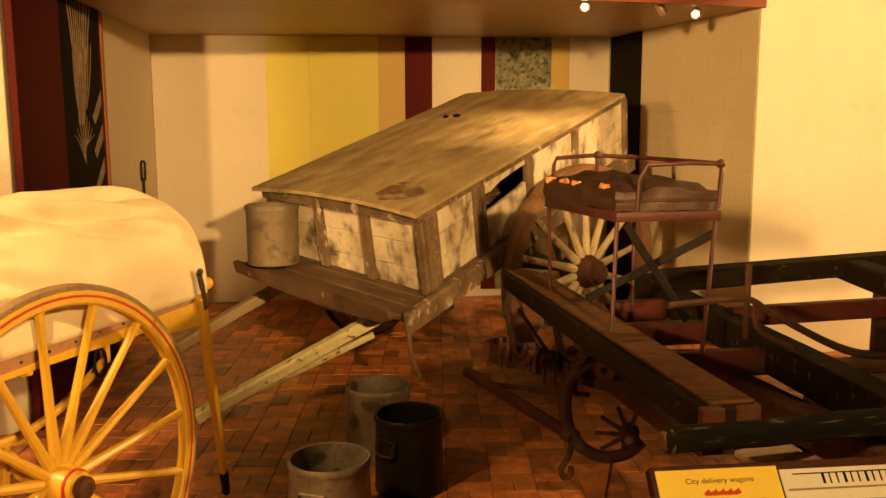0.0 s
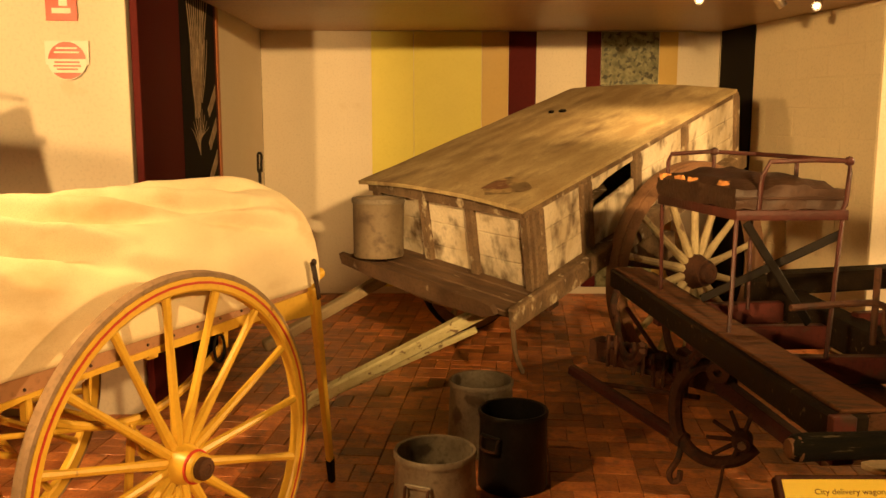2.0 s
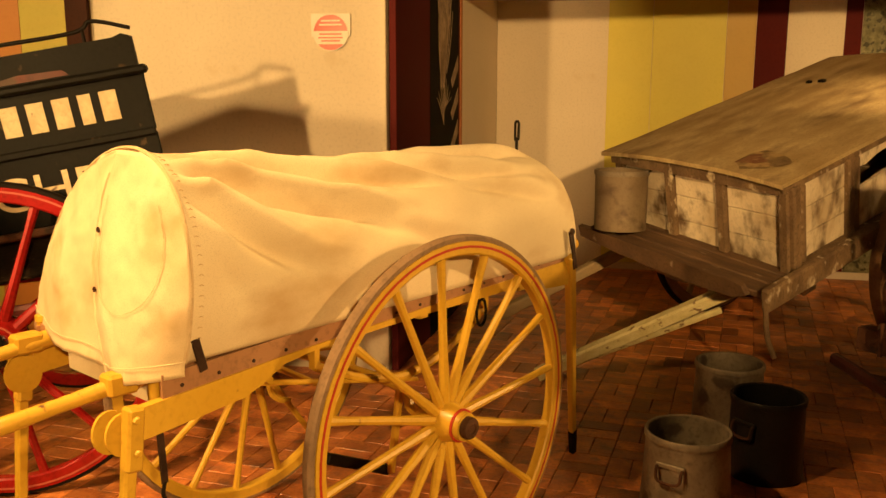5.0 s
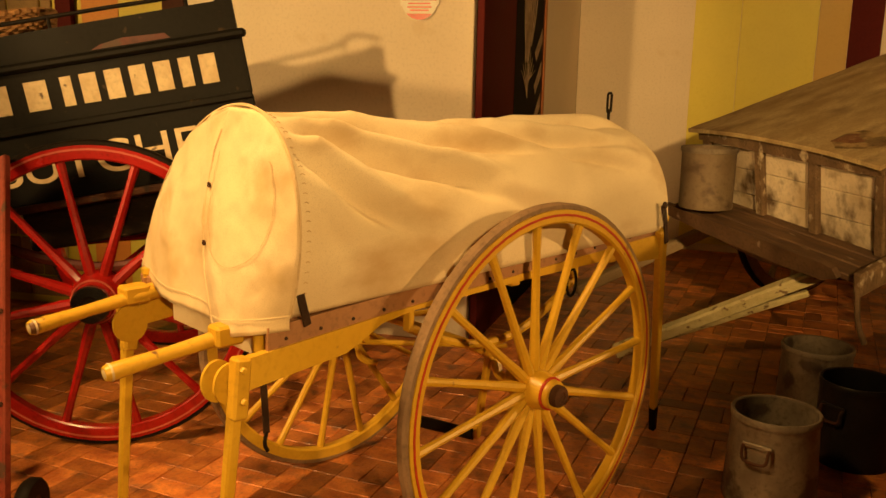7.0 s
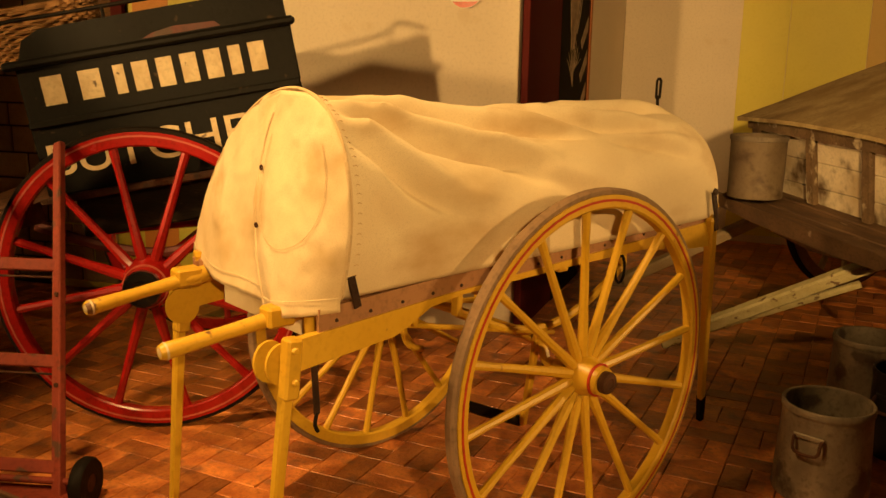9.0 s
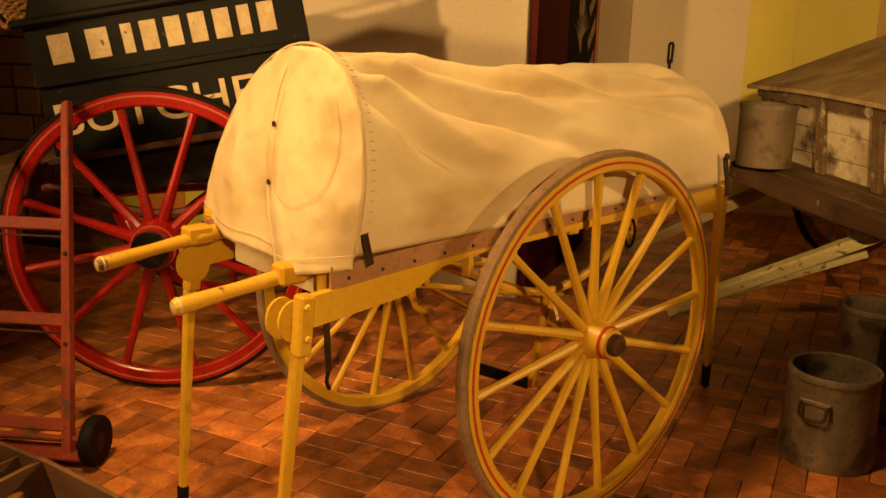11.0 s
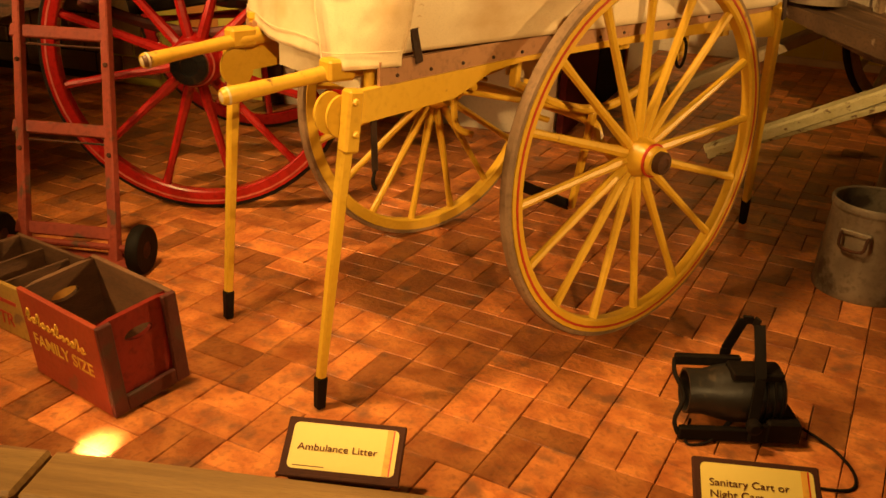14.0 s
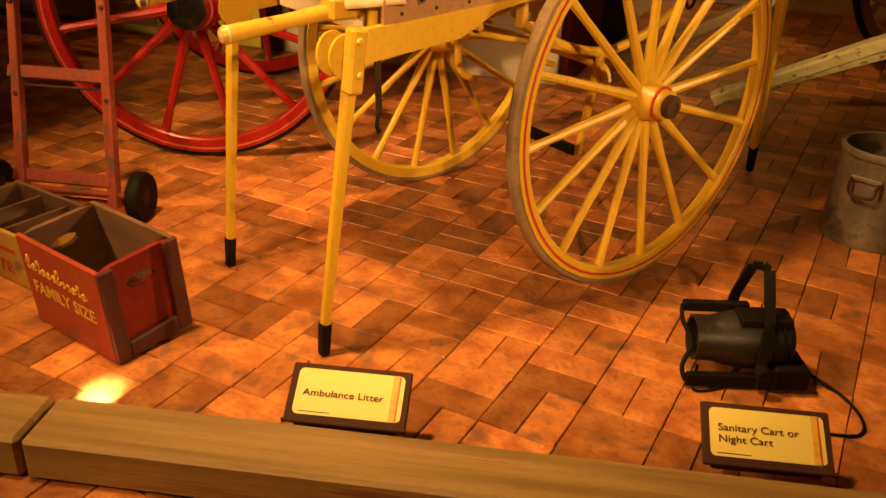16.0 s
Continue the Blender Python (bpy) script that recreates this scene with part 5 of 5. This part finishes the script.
part("axle", rod(B(), (0, 0.05, 0.6), (0, 1.2, 0.6), 0.025), M["red"], butcher)
for y in (0.2, 1.05):
    part("spring", tube(B(), curve_points([(-0.5, y, 0.78), (-0.25, y, 0.70), (0, y, 0.67), (0.25, y, 0.74), (0.5, y, 0.88)]), 0.022), M["red_wood"], butcher, "dark red leaf spring")
BODY = Matrix.Translation((-0.5, 0.12, 1.40)) @ pose(0, 0, 0, 0, -10.3, 0)


def body_part(name, lo, hi, material, label="", bevel=0.004):
    return part(name, box(B(), lo, hi, bevel, BODY), material, butcher, label)


LB = 1.06
body_part("side_panel", (0, 0, -0.215), (LB, 0.025, 0.0), M["butcher"], "upper black side board")
body_part("side_panel", (0.0, 0, -0.50), (LB, 0.025, -0.222), M["butcher"], "lower black side board")
body_part("moulding", (-0.04, -0.03, -0.005), (LB + 0.02, 0.03, 0.028), M["butcher"], "", 0.01)
body_part("moulding", (0.0, -0.015, -0.235), (LB, 0.0, -0.205), M["butcher"], "", 0.006)
body_part("moulding", (0.0, -0.02, -0.53), (LB, 0.03, -0.50), M["rust"], "", 0.006)
top_board = [(0.02, 0.03), (LB - 0.01, 0.03), (LB - 0.01, 0.135), (LB - 0.045, 0.15), (LB - 0.08, 0.14), (0.35, 0.135), (0.12, 0.13), (0.05, 0.10)]
part("top_board", plate(B(), top_board, 0.005, 0.03, BODY), M["butcher"], butcher, "shaped black top board", False)
part("top_slot", plate(B(), [(0.50, 0.034), (0.80, 0.034), (0.78, 0.055), (0.62, 0.062), (0.54, 0.05)], 0.003, 0.0045, BODY), M["red_wood"], butcher, "worn brown hand hold", False)
body_part("front_panel", (-0.005, 0.03, -0.5), (0.02, 1.0, 0.0), M["butcher"])
part("back_panel", bar(B(), BODY @ Vector((LB - 0.02, 0.03, -0.25)), BODY @ Vector((LB - 0.26, 1.0, -0.25)), 0.025, 0.5, BODY.to_3x3() @ Vector((0, 0, 1))), M["butcher"], butcher)
body_part("side_panel", (0, 1.0, -0.5), (LB - 0.26, 1.025, 0.0), M["butcher"], "far black side board")
body_part("floor", (-0.5, 0.0, -0.53), (LB - 0.27, 1.02, -0.505), M["dray_brown"])
part("lid", plate(B(), [(0.0, 0.03), (LB, 0.03), (LB - 0.25, 1.0), (0.0, 1.0)], -0.012, 0.01, BODY @ Matrix(((1, 0, 0, 0), (0, 0, 1, 0), (0, 1, 0, 0), (0, 0, 0, 1)))), M["butcher"], butcher, "", False)
body_part("chassis", (0.06, 0.10, -0.70), (LB - 0.36, 0.94, -0.532), M["dray_green"], "dark underframe", 0.01)
part("shaft", bar(B(), (-0.42, 0.06, 0.86), (-1.25, 0.06, 0.62), 0.06, 0.08), M["dray_brown"], butcher, "brown shaft")
part("rail", tube(B(), [BODY @ Vector(p) for p in curve_points([(-0.06, 0.02, 0.03), (-0.09, 0.02, 0.10), (-0.04, 0.02, 0.17), (0.2, 0.02, 0.175), (0.55, 0.02, 0.178), (0.85, 0.02, 0.18), (0.92, 0.02, 0.21), (1.05, 0.02, 0.165)], 6)], 0.008), M["black"], butcher, "thin iron luggage rail")
for x in (0.37, 0.88):
    part("rail_post", rod(B(), BODY @ Vector((x, 0.02, 0.12)), BODY @ Vector((x, 0.02, 0.185)), 0.007), M["black"], butcher)
# the trader's name stays unlettered: plain cream bars
for x0, x1 in ((0.085, 0.165), (0.225, 0.305), (0.355, 0.395), (0.425, 0.485), (0.515, 0.575), (0.605, 0.665), (0.695, 0.755), (0.785, 0.83), (0.86, 0.92)):
    x0, x1 = x0 * 1.035 - 0.005, x1 * 1.035 - 0.005
    body_part("name_bar", (x0, -0.002, -0.155), (x1, -0.0005, -0.045), M["letter"], "cream painted bar", 0)
lettering("trade_word", "BUTCHER", 0.125, M["letter"], butcher, BODY @ Matrix.Translation((0.025, -0.002, -0.425)), "cream painted word", wide=1.18, bold=0.004)

# wicker basket on the butcher's cart
basket = thing("wicker_basket", BUT @ BODY @ Matrix.Translation((0.05, 0.30, 0.014)), "brown wicker basket standing on the cart lid", "basket")
for k in range(17):
    z = 0.012 + 0.0125 * k
    g = 1 + 0.010 * k
    pts = []
    for i in range(145):
        a = 2 * math.pi * i / 144
        wob = 0.007 * math.sin(24 * a + math.pi * (k % 2)) + 0.002 * noise.noise((a * 4, k, 0))
        c, s_ = math.cos(a), math.sin(a)
        rx, ry = (0.21 + wob) * g, (0.15 + wob) * g
        pts.append((rx * math.copysign(abs(c) ** 0.6, c), ry * math.copysign(abs(s_) ** 0.6, s_), z + 0.002 * noise.noise((a * 3, k * 2, 3))))
    part("strand", tube(B(), pts, 0.0068 if k < 16 else 0.012, 5), M["wicker"], basket)
for i in range(24):
    a = 2 * math.pi * i / 24
    c, s_ = math.cos(a), math.sin(a)
    q = Vector((0.21 * math.copysign(abs(c) ** 0.6, c), 0.15 * math.copysign(abs(s_) ** 0.6, s_), 0))
    part("stake", rod(B(), q, q * 1.16 + Vector((0, 0, 0.215)), 0.006, None, 6), M["wicker"], basket)
part("base", box(B(), (-0.19, -0.13, 0.0), (0.19, 0.13, 0.012), 0.003), M["wicker"], basket)

# ---- sack truck ----
truck = thing("sack_truck", Matrix.Identity(4), "worn red sack truck leaning against the cart wheel", "hand truck")
b0, t0 = Vector((-2.835, 1.43, 0.02)), Vector((-3.30, 1.83, 1.14))
side = Vector((-0.29, -0.155, 0))
lean = t0 - b0


def up(f, g):
    return b0 + lean * f + side * g


for g in (0.0, 1.0):
    part("upright", bar(B(), up(0, g), up(1, g), 0.03, 0.045, (1, 0, 0), 0.005, 0.9), M["trolley"], truck)
    for f in (0.3, 0.55):
        part("bolt", lathe(B(), [(0.009, 0), (0.007, 0.005), (0, 0.006)], 8, Matrix.Translation(up(f, g) + Vector((0.013, -0.019, 0.004))) @ pose(0, 0, 0, 80, 0, 35)), M["rust"], truck)
for f in (0.08, 0.36, 0.63):
    part("cross_bar", bar(B(), up(f, -0.05), up(f, 1.1), 0.02, 0.045, lean, 0.004), M["trolley"], truck)
    if f > 0.1:
        part("tie_rod", rod(B(), up(f - 0.035, 0), up(f - 0.035, 1), 0.004), M["rust"], truck)
part("toe_plate", bar(B(), up(0.01, -0.25), up(0.01, 1.1), 0.10, 0.012), M["trolley"], truck)
part("axle", rod(B(), up(0.045, -0.35), up(0.045, 1.3), 0.012), M["trolley"], truck)
for g in (-0.30, 1.28):
    c = up(0.0, g)
    c.z = 0.085
    w = part("wheel", lathe(B(), [(0.03, -0.022), (0.078, -0.022), (0.085, -0.012), (0.085, 0.012), (0.078, 0.022), (0.03, 0.022), (0.03, -0.022)], 28, frame_of(*c, (0.88, 0.47, 0)) @ pose(0, 0, 0, 0, 90, 0)), M["black"], truck, "black rubber wheel")
    part("rim", lathe(B(), [(0, -0.02), (0.055, -0.02), (0.055, 0.02), (0, 0.02)], 20, frame_of(*c, (0.88, 0.47, 0)) @ pose(0, 0, 0, 0, 90, 0)), M["rust"], w)

# ---- crates ----


def crate(name, m, lx, ly, h, out, inn, label, holes=True, dividers=0):
    """A slatted bottle crate with panelled ends and oval hand holes; front is -y, end is +x."""
    root = thing(name, m, label, "crate", "crates")
    t = 0.014
    part("front", box(B(), (0, 0, 0), (lx, t, h), 0.002), M[out[0]], root)
    part("back", box(B(), (0, ly - t, 0), (lx, ly, h), 0.002), M[inn], root)
    part("base", box(B(), (0, t, 0.0), (lx, ly - t, t), 0.002), M[inn], root)
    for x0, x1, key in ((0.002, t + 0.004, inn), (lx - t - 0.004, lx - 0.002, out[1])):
        outer = [(t, 0.004), (ly - t, 0.004), (ly - t, h - 0.002), (t, h - 0.002)]
        bm = B()
        if holes:
            n = 24
            ring = [(ly / 2 + 0.042 * math.cos(2 * math.pi * i / n), h * 0.74 + 0.017 * math.sin(2 * math.pi * i / n)) for i in range(n)]
            sq = []
            for i in range(n):
                a = 2 * math.pi * i / n
                c, s_ = math.cos(a), math.sin(a)
                k = min((ly / 2 - t) / max(abs(c), 1e-6), ((h - h * 0.74) - 0.002 if s_ > 0 else h * 0.74 - 0.004) / max(abs(s_), 1e-6))
                sq.append((ly / 2 + c * k, h * 0.74 + s_ * k))
            cols = [[bm.verts.new((x, *p)) for p in pts] for x in (x0, x1) for pts in (ring, sq)]
            for i in range(n):
                j = (i + 1) % n
                bm.faces.new((cols[0][i], cols[0][j], cols[1][j], cols[1][i]))
                bm.faces.new((cols[2][i], cols[2][j], cols[3][j], cols[3][i]))
                bm.faces.new((cols[0][i], cols[0][j], cols[2][j], cols[2][i]))
                bm.faces.new((cols[1][i], cols[1][j], cols[3][j], cols[3][i]))
            for cy, cz in ((t, 0.004), (ly - t, 0.004), (ly - t, h - 0.002), (t, h - 0.002)):
                near = sorted(range(n), key=lambda i: (sq[i][0] - cy) ** 2 + (sq[i][1] - cz) ** 2)[:2]
                for cc, x in ((cols[1], x0), (cols[3], x1)):
                    bm.faces.new((cc[near[0]], cc[near[1]], bm.verts.new((x, cy, cz))))
        else:
            box(bm, (x0, t, 0.004), (x1, ly - t, h - 0.002), 0.002)
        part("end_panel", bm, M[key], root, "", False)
    for lo, hi in (((lx - 0.002, 0.0, 0.0), (lx + 0.012, 0.042, h)), ((lx - 0.002, ly - 0.042, 0.0), (lx + 0.012, ly, h)), ((lx - 0.002, 0.042, 0.0), (lx + 0.012, ly - 0.042, 0.045))):
        part("end_frame", box(B(), lo, hi, 0.003), M["red_wood" if holes else out[1]], root)
    for i in range(dividers):
        x = lx * (i + 1) / (dividers + 1)
        part("divider", box(B(), (x - 0.005, t, t), (x + 0.005, ly - t, h * 0.9), 0.001), M[inn], root)
    return root


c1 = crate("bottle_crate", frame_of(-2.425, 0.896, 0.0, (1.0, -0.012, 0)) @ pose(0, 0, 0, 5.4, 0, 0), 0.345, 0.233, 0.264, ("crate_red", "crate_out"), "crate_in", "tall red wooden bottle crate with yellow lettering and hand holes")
# maker's mark as plain yellow shapes, then the size line
for i, (tall, loop) in enumerate(((1.8, 1), (0.8, 1), (1.7, 0), (0.8, 1), (0.8, 1), (0.8, 0), (1.9, 1), (0.7, 0), (0.8, 0), (0.8, 1), (1.6, 0), (0.8, 1))):
    a, h = 0.028 + 0.0215 * i, 0.020 * tall
    z0 = 0.178 - 0.0012 * i
    pts = [(a - 0.004, -0.001, z0 + 0.3 * h), (a + 0.006, -0.001, z0 + h), (a + 0.012, -0.001, z0 + 0.6 * h), (a + (0.001 if loop else 0.008), -0.001, z0 + 0.1 * h), (a + 0.010, -0.001, z0), (a + 0.019, -0.001, z0 + 0.3 * h)]
    part("mark_shape", tube(B(), curve_points(pts, 4), 0.0030, 5), M["yellow_print"], c1, "yellow painted mark")
lettering("size_line", "FAMILY SIZE", 0.036, M["yellow_print"], c1, Matrix.Translation((0.03, -0.001, 0.105)), "yellow stencilled words", wide=0.98)
c2 = crate("bottle_crate", frame_of(-2.99, 0.945, 0.0, (0.995, 0.06, 0)), 0.40, 0.26, 0.16, ("crate_yellow", "crate_yellow"), "crate_in", "low yellow wooden crate with red lettering and dividers", False, 2)
lettering("crate_word", "TR", 0.04, M["red_print"], c2, Matrix.Translation((0.27, -0.001, 0.03)), "red stencilled letters")
part("text_bar", box(B(), (0.26, -0.001, 0.10), (0.36, 0.0, 0.112), 0), M["red_print"], c2)

# ---- labels on the kerb ----


def plaque(m, lines, label):
    root = thing("exhibit_label", m, label, "label", "exhibit labels")
    W, H = 0.265, 0.138
    part("backing", box(B(), (0, 0, 0), (W, 0.012, H), 0.003), M["label_back"], root)
    pts = []
    r = 0.012
    for cx, cz, a0 in ((W - 0.014 - r, H - 0.013 - r, 0), (0.016 + r, H - 0.013 - r, 90), (0.016 + r, 0.018 + r, 180), (W - 0.014 - r, 0.018 + r, 270)):
        pts += [(cx + r * math.cos(radians(a0 + 15 * k)), cz + r * math.sin(radians(a0 + 15 * k))) for k in range(7)]
    part("sheet", plate(B(), pts, -0.0015, 0.001), M["label"], root, "yellow printed sheet", False)
    part("stripe", box(B(), (W - 0.040, -0.0025, 0.019), (W - 0.027, -0.0016, H - 0.014), 0), M["label_orange"], root, "orange stripe")
    part("stripe", box(B(), (W - 0.0265, -0.0025, 0.019), (W - 0.0235, -0.0016, H - 0.014), 0), M["sign_red"], root, "red stripe")
    for i, words in enumerate(lines):
        lettering("caption", words, 0.0155, M["ink"], root, Matrix.Translation((0.032, -0.0035, 0.070 - 0.025 * i + (0.004 if len(lines) > 1 else -0.009))), "brown printed words", thick=0.0002, wide=1.14, bold=0.006)
    part("text_bar", box(B(), (0.028, -0.0022, 0.024), (0.098, -0.0016, 0.0258), 0), M["ink"], root)
    part("lip", box(B(), (-0.002, -0.010, -0.004), (W + 0.002, 0.0, 0.004), 0.002), M["label_back"], root)
    part("stand", box(B(), (0.02, 0.012, 0.0), (W - 0.02, 0.03, 0.03), 0.003), M["label_back"], root)
    return root


plaque(frame_of(-1.506, 0.905, 0.094, (0.868, 0.497, 0)) @ pose(0, 0, 0, -58, 0, 0), ("Ambulance Litter",), "yellow label plate reading Ambulance Litter on a dark backing")
plaque(frame_of(-0.738, 1.345, 0.094, (0.868, 0.497, 0)) @ pose(0, 0, 0, -58, 0, 0), ("Sanitary Cart or", "Night Cart"), "yellow label plate reading Sanitary Cart or Night Cart")

# ---- theatre lamp on the floor ----
LAMP = frame_of(-0.838, 1.866, 0.0, (0.81, 0.586, 0))
lamp = thing("theatre_lamp", LAMP, "black theatre lamp lying on the brick floor", "spotlight")
axis = Matrix.Translation((0, 0, 0.105)) @ pose(0, 0, 0, 0, 90, 0)
part("housing", lathe(B(), [(0, 0.115), (0.055, 0.115), (0.072, 0.10), (0.076, 0.03), (0.076, -0.01), (0.068, -0.05), (0.058, -0.085), (0.058, -0.13), (0.052, -0.13), (0.05, -0.06), (0, -0.06)], 32, axis), M["lamp_black"], lamp)
part("tail_box", box(B(), (0.06, -0.10, 0.02), (0.145, 0.0, 0.078), 0.005), M["black"], lamp)
for x in (0.035, 0.055, 0.075, 0.095):
    part("cooling_ring", lathe(B(), [(0.07, x), (0.081, x), (0.081, x + 0.006), (0.07, x + 0.006), (0.07, x)], 28, axis), M["black"], lamp)
part("lens", lathe(B(), [(0, -0.075), (0.05, -0.07)], 24, axis), M["lens"], lamp)
part("plate_guard", box(B(), (0.02, -0.095, 0.015), (0.15, -0.08, 0.07), 0.004), M["black"], lamp)
part("plate_guard", box(B(), (-0.03, -0.05, 0.165), (0.10, 0.02, 0.188), 0.004), M["black"], lamp)
part("frame_arm", box(B(), (-0.15, -0.078, 0.006), (0.14, -0.058, 0.042), 0.003), M["black"], lamp)
part("frame_arm", box(B(), (-0.15, 0.045, 0.152), (0.02, 0.065, 0.18), 0.003), M["black"], lamp)
part("frame_arm", tube(B(), curve_points([(-0.15, 0.055, 0.165), (-0.158, 0.01, 0.15), (-0.135, -0.02, 0.10), (-0.158, -0.05, 0.05), (-0.15, -0.068, 0.018)]), 0.006), M["black"], lamp)
yoke = [(0.02, -0.10, 0.06), (0.035, -0.06, 0.18), (0.03, 0.0, 0.30), (0.02, 0.015, 0.305), (0.0, 0.03, 0.30), (-0.02, 0.06, 0.2), (-0.01, 0.09, 0.09)]
for a, b in zip(yoke, yoke[1:]):
    part("yoke", bar(B(), a, b, 0.028, 0.006, (0, 1, 0.3), 0.001), M["black"], lamp, "flat black yoke")
part("knob", lathe(B(), [(0, 0), (0.018, 0), (0.02, 0.02), (0.012, 0.026), (0, 0.026)], 14, Matrix.Translation((0.02, -0.10, 0.075)) @ pose(0, 0, 0, 90, 0, 0)), M["black"], lamp)
part("foot", bar(B(), (-0.06, -0.07, 0.0), (0.0, -0.03, 0.05), 0.012, 0.012), M["black"], lamp)
part("foot", bar(B(), (0.10, 0.03, 0.0), (0.06, 0.0, 0.04), 0.012, 0.012), M["black"], lamp)
wire = thing("power_cable", Matrix.Identity(4), "thin black power cable looping over the bricks", "cable")
part("cord", tube(B(), curve_points([(-0.74, 1.93, 0.045), (-0.68, 1.965, 0.012), (-0.59, 1.93, 0.006), (-0.525, 1.86, 0.005), (-0.515, 1.79, 0.005), (-0.58, 1.745, 0.005), (-0.68, 1.72, 0.005)]), 0.0038), M["black"], wire)
part("cord", tube(B(), curve_points([(-0.915, 1.79, 0.03), (-0.895, 1.72, 0.005), (-0.855, 1.75, 0.005), (-0.825, 1.81, 0.03)]), 0.0038), M["black"], wire)
part("cord", tube(B(), curve_points([(-0.53, 1.50, 0.03), (-0.47, 1.45, 0.02), (-0.40, 1.48, 0.008), (-0.2, 1.62, 0.006)]), 0.007), M["black"], wire)
part("tag", box(B(), (-0.512, 1.44, 0.055), (-0.462, 1.475, 0.058), 0.0), M["white_print"], wire, "small white paper tag")

# soffit spotlights
for eye, target in (((0.87, 5.74, 2.185), (0.05, 3.0, 1.4)), ((0.19, 5.44, 2.205), (0.0, 3.0, 1.4)), ((0.68, 5.72, 2.19), (1.6, 6.2, 1.0))):
    m = look(eye, target)
    sl = thing("track_spotlight", m, "small warm track spotlight under the soffit", "spotlight", "soffit spotlights")
    part("housing", lathe(B(), [(0, 0.09), (0.02, 0.09), (0.028, 0.07), (0.03, 0.0), (0.027, 0.0), (0.02, 0.05), (0, 0.06)], 20), M["chrome"], sl)
    part("bulb", lathe(B(), [(0, 0.004), (0.015, 0.004), (0.014, 0.012), (0, 0.014)], 16), GLOW if target[0] < 1 else M["chrome"], sl)
    part("stem", rod(B(), (0, 0, 0.07), m.inverted() @ Vector((eye[0], eye[1] + 0.03, SOFFIT + 0.01)), 0.006), M["chrome"], sl)

# ---- mural stones ----
rng = random.Random(11)
z = 0.05
while z < 2.4:
    h = rng.uniform(0.10, 0.17)
    x = ML - 2.6
    while x < ML - 0.86:
        w = rng.uniform(0.14, 0.34)
        part("stone", box(B(), (x, -0.016 - rng.uniform(0, 0.008), z), (min(x + w, ML - 0.84) - 0.012, -0.004, z + h - 0.012), 0.005), M["stone"], wall_mural, "", False)
        x += w
    z += h
panel("panel_stone_bed", MURAL, 0.28, ML - 0.82, 0.0, 2.7, M["stone_joint"], "dark mortar behind the stones", 0.002)

# ---- paving bricks: pairs laid in a basket weave ----
GRID = pose(0, 0, 0, 0, 0, 8.0)
CELL, GAP = 0.192, 0.0026
CORE = (-1.25, 1.75)
KN = Vector((-0.478, 0.878, 0))


def brick_shape(w, d):
    b = 0.0016
    lo = [(-w / 2, -d / 2), (w / 2, -d / 2), (w / 2, d / 2), (-w / 2, d / 2)]
    hi = [(-w / 2 + b, -d / 2 + b), (w / 2 - b, -d / 2 + b), (w / 2 - b, d / 2 - b), (-w / 2 + b, d / 2 - b)]
    v = [(x, y, -0.03) for x, y in lo] + [(x, y, -0.003) for x, y in lo] + [(x, y, 0.0) for x, y in hi]
    f = [(8, 9, 10, 11)] + [(4 + i, 4 + (i + 1) % 4, 8 + (i + 1) % 4, 8 + i) for i in range(4)] + [(i, (i + 1) % 4, 4 + (i + 1) % 4, 4 + i) for i in range(4)]
    return v, f


BV, BF = brick_shape(CELL - GAP, CELL / 2 - GAP)
brick_mesh = bpy.data.meshes.new("brick")
brick_mesh.from_pydata(BV, [], BF)
brick_mesh.materials.append(M["brick"])
paving = thing("paving", Matrix.Identity(4), "worn orange-red clay bricks laid in pairs", "brick paving", kind="structure")
rng = random.Random(21)
spots = []
for i in range(-42, 30):
    for j in range(-16, 52):
        for k in (0, 1):
            across = (i + j) % 2 == 0
            off = (k - 0.5) * CELL / 2
            p = GRID @ Vector((i * CELL + (0 if across else off), j * CELL + (off if across else 0), 0))
            if -7.3 < p.x < 4.4 and -1.6 < p.y < 8.2:
                q = p - Vector((-1.9065, 0.594, 0))
                m = Matrix.Translation((p.x, p.y, rng.uniform(-0.0022, 0.0))) @ pose(0, 0, 0, rng.uniform(-0.25, 0.25), rng.uniform(-0.25, 0.25), 8 + (0 if across else 90) + rng.uniform(-1.3, 1.3))
                near = q.dot(KN) > 0.06
                spots.append(((Vector((p.x, p.y)) - Vector(CORE)).length if near else 99, m))
spots.sort(key=lambda s: s[0])
for _, m in spots[:300]:
    ob = new("brick", brick_mesh)
    ob.parent = paving
    ob.matrix_local = m
vv, ff = [], []
for _, m in spots[300:]:
    n = len(vv)
    vv += [tuple(m @ Vector(p)) for p in BV]
    ff += [tuple(n + i for i in f) for f in BF]
me = bpy.data.meshes.new("brick_field")
me.from_pydata(vv, [], ff)
me.materials.append(M["brick"])
ob = new("brick_field", me)
ob.parent = paving
tagged(ob, kind="stuff")
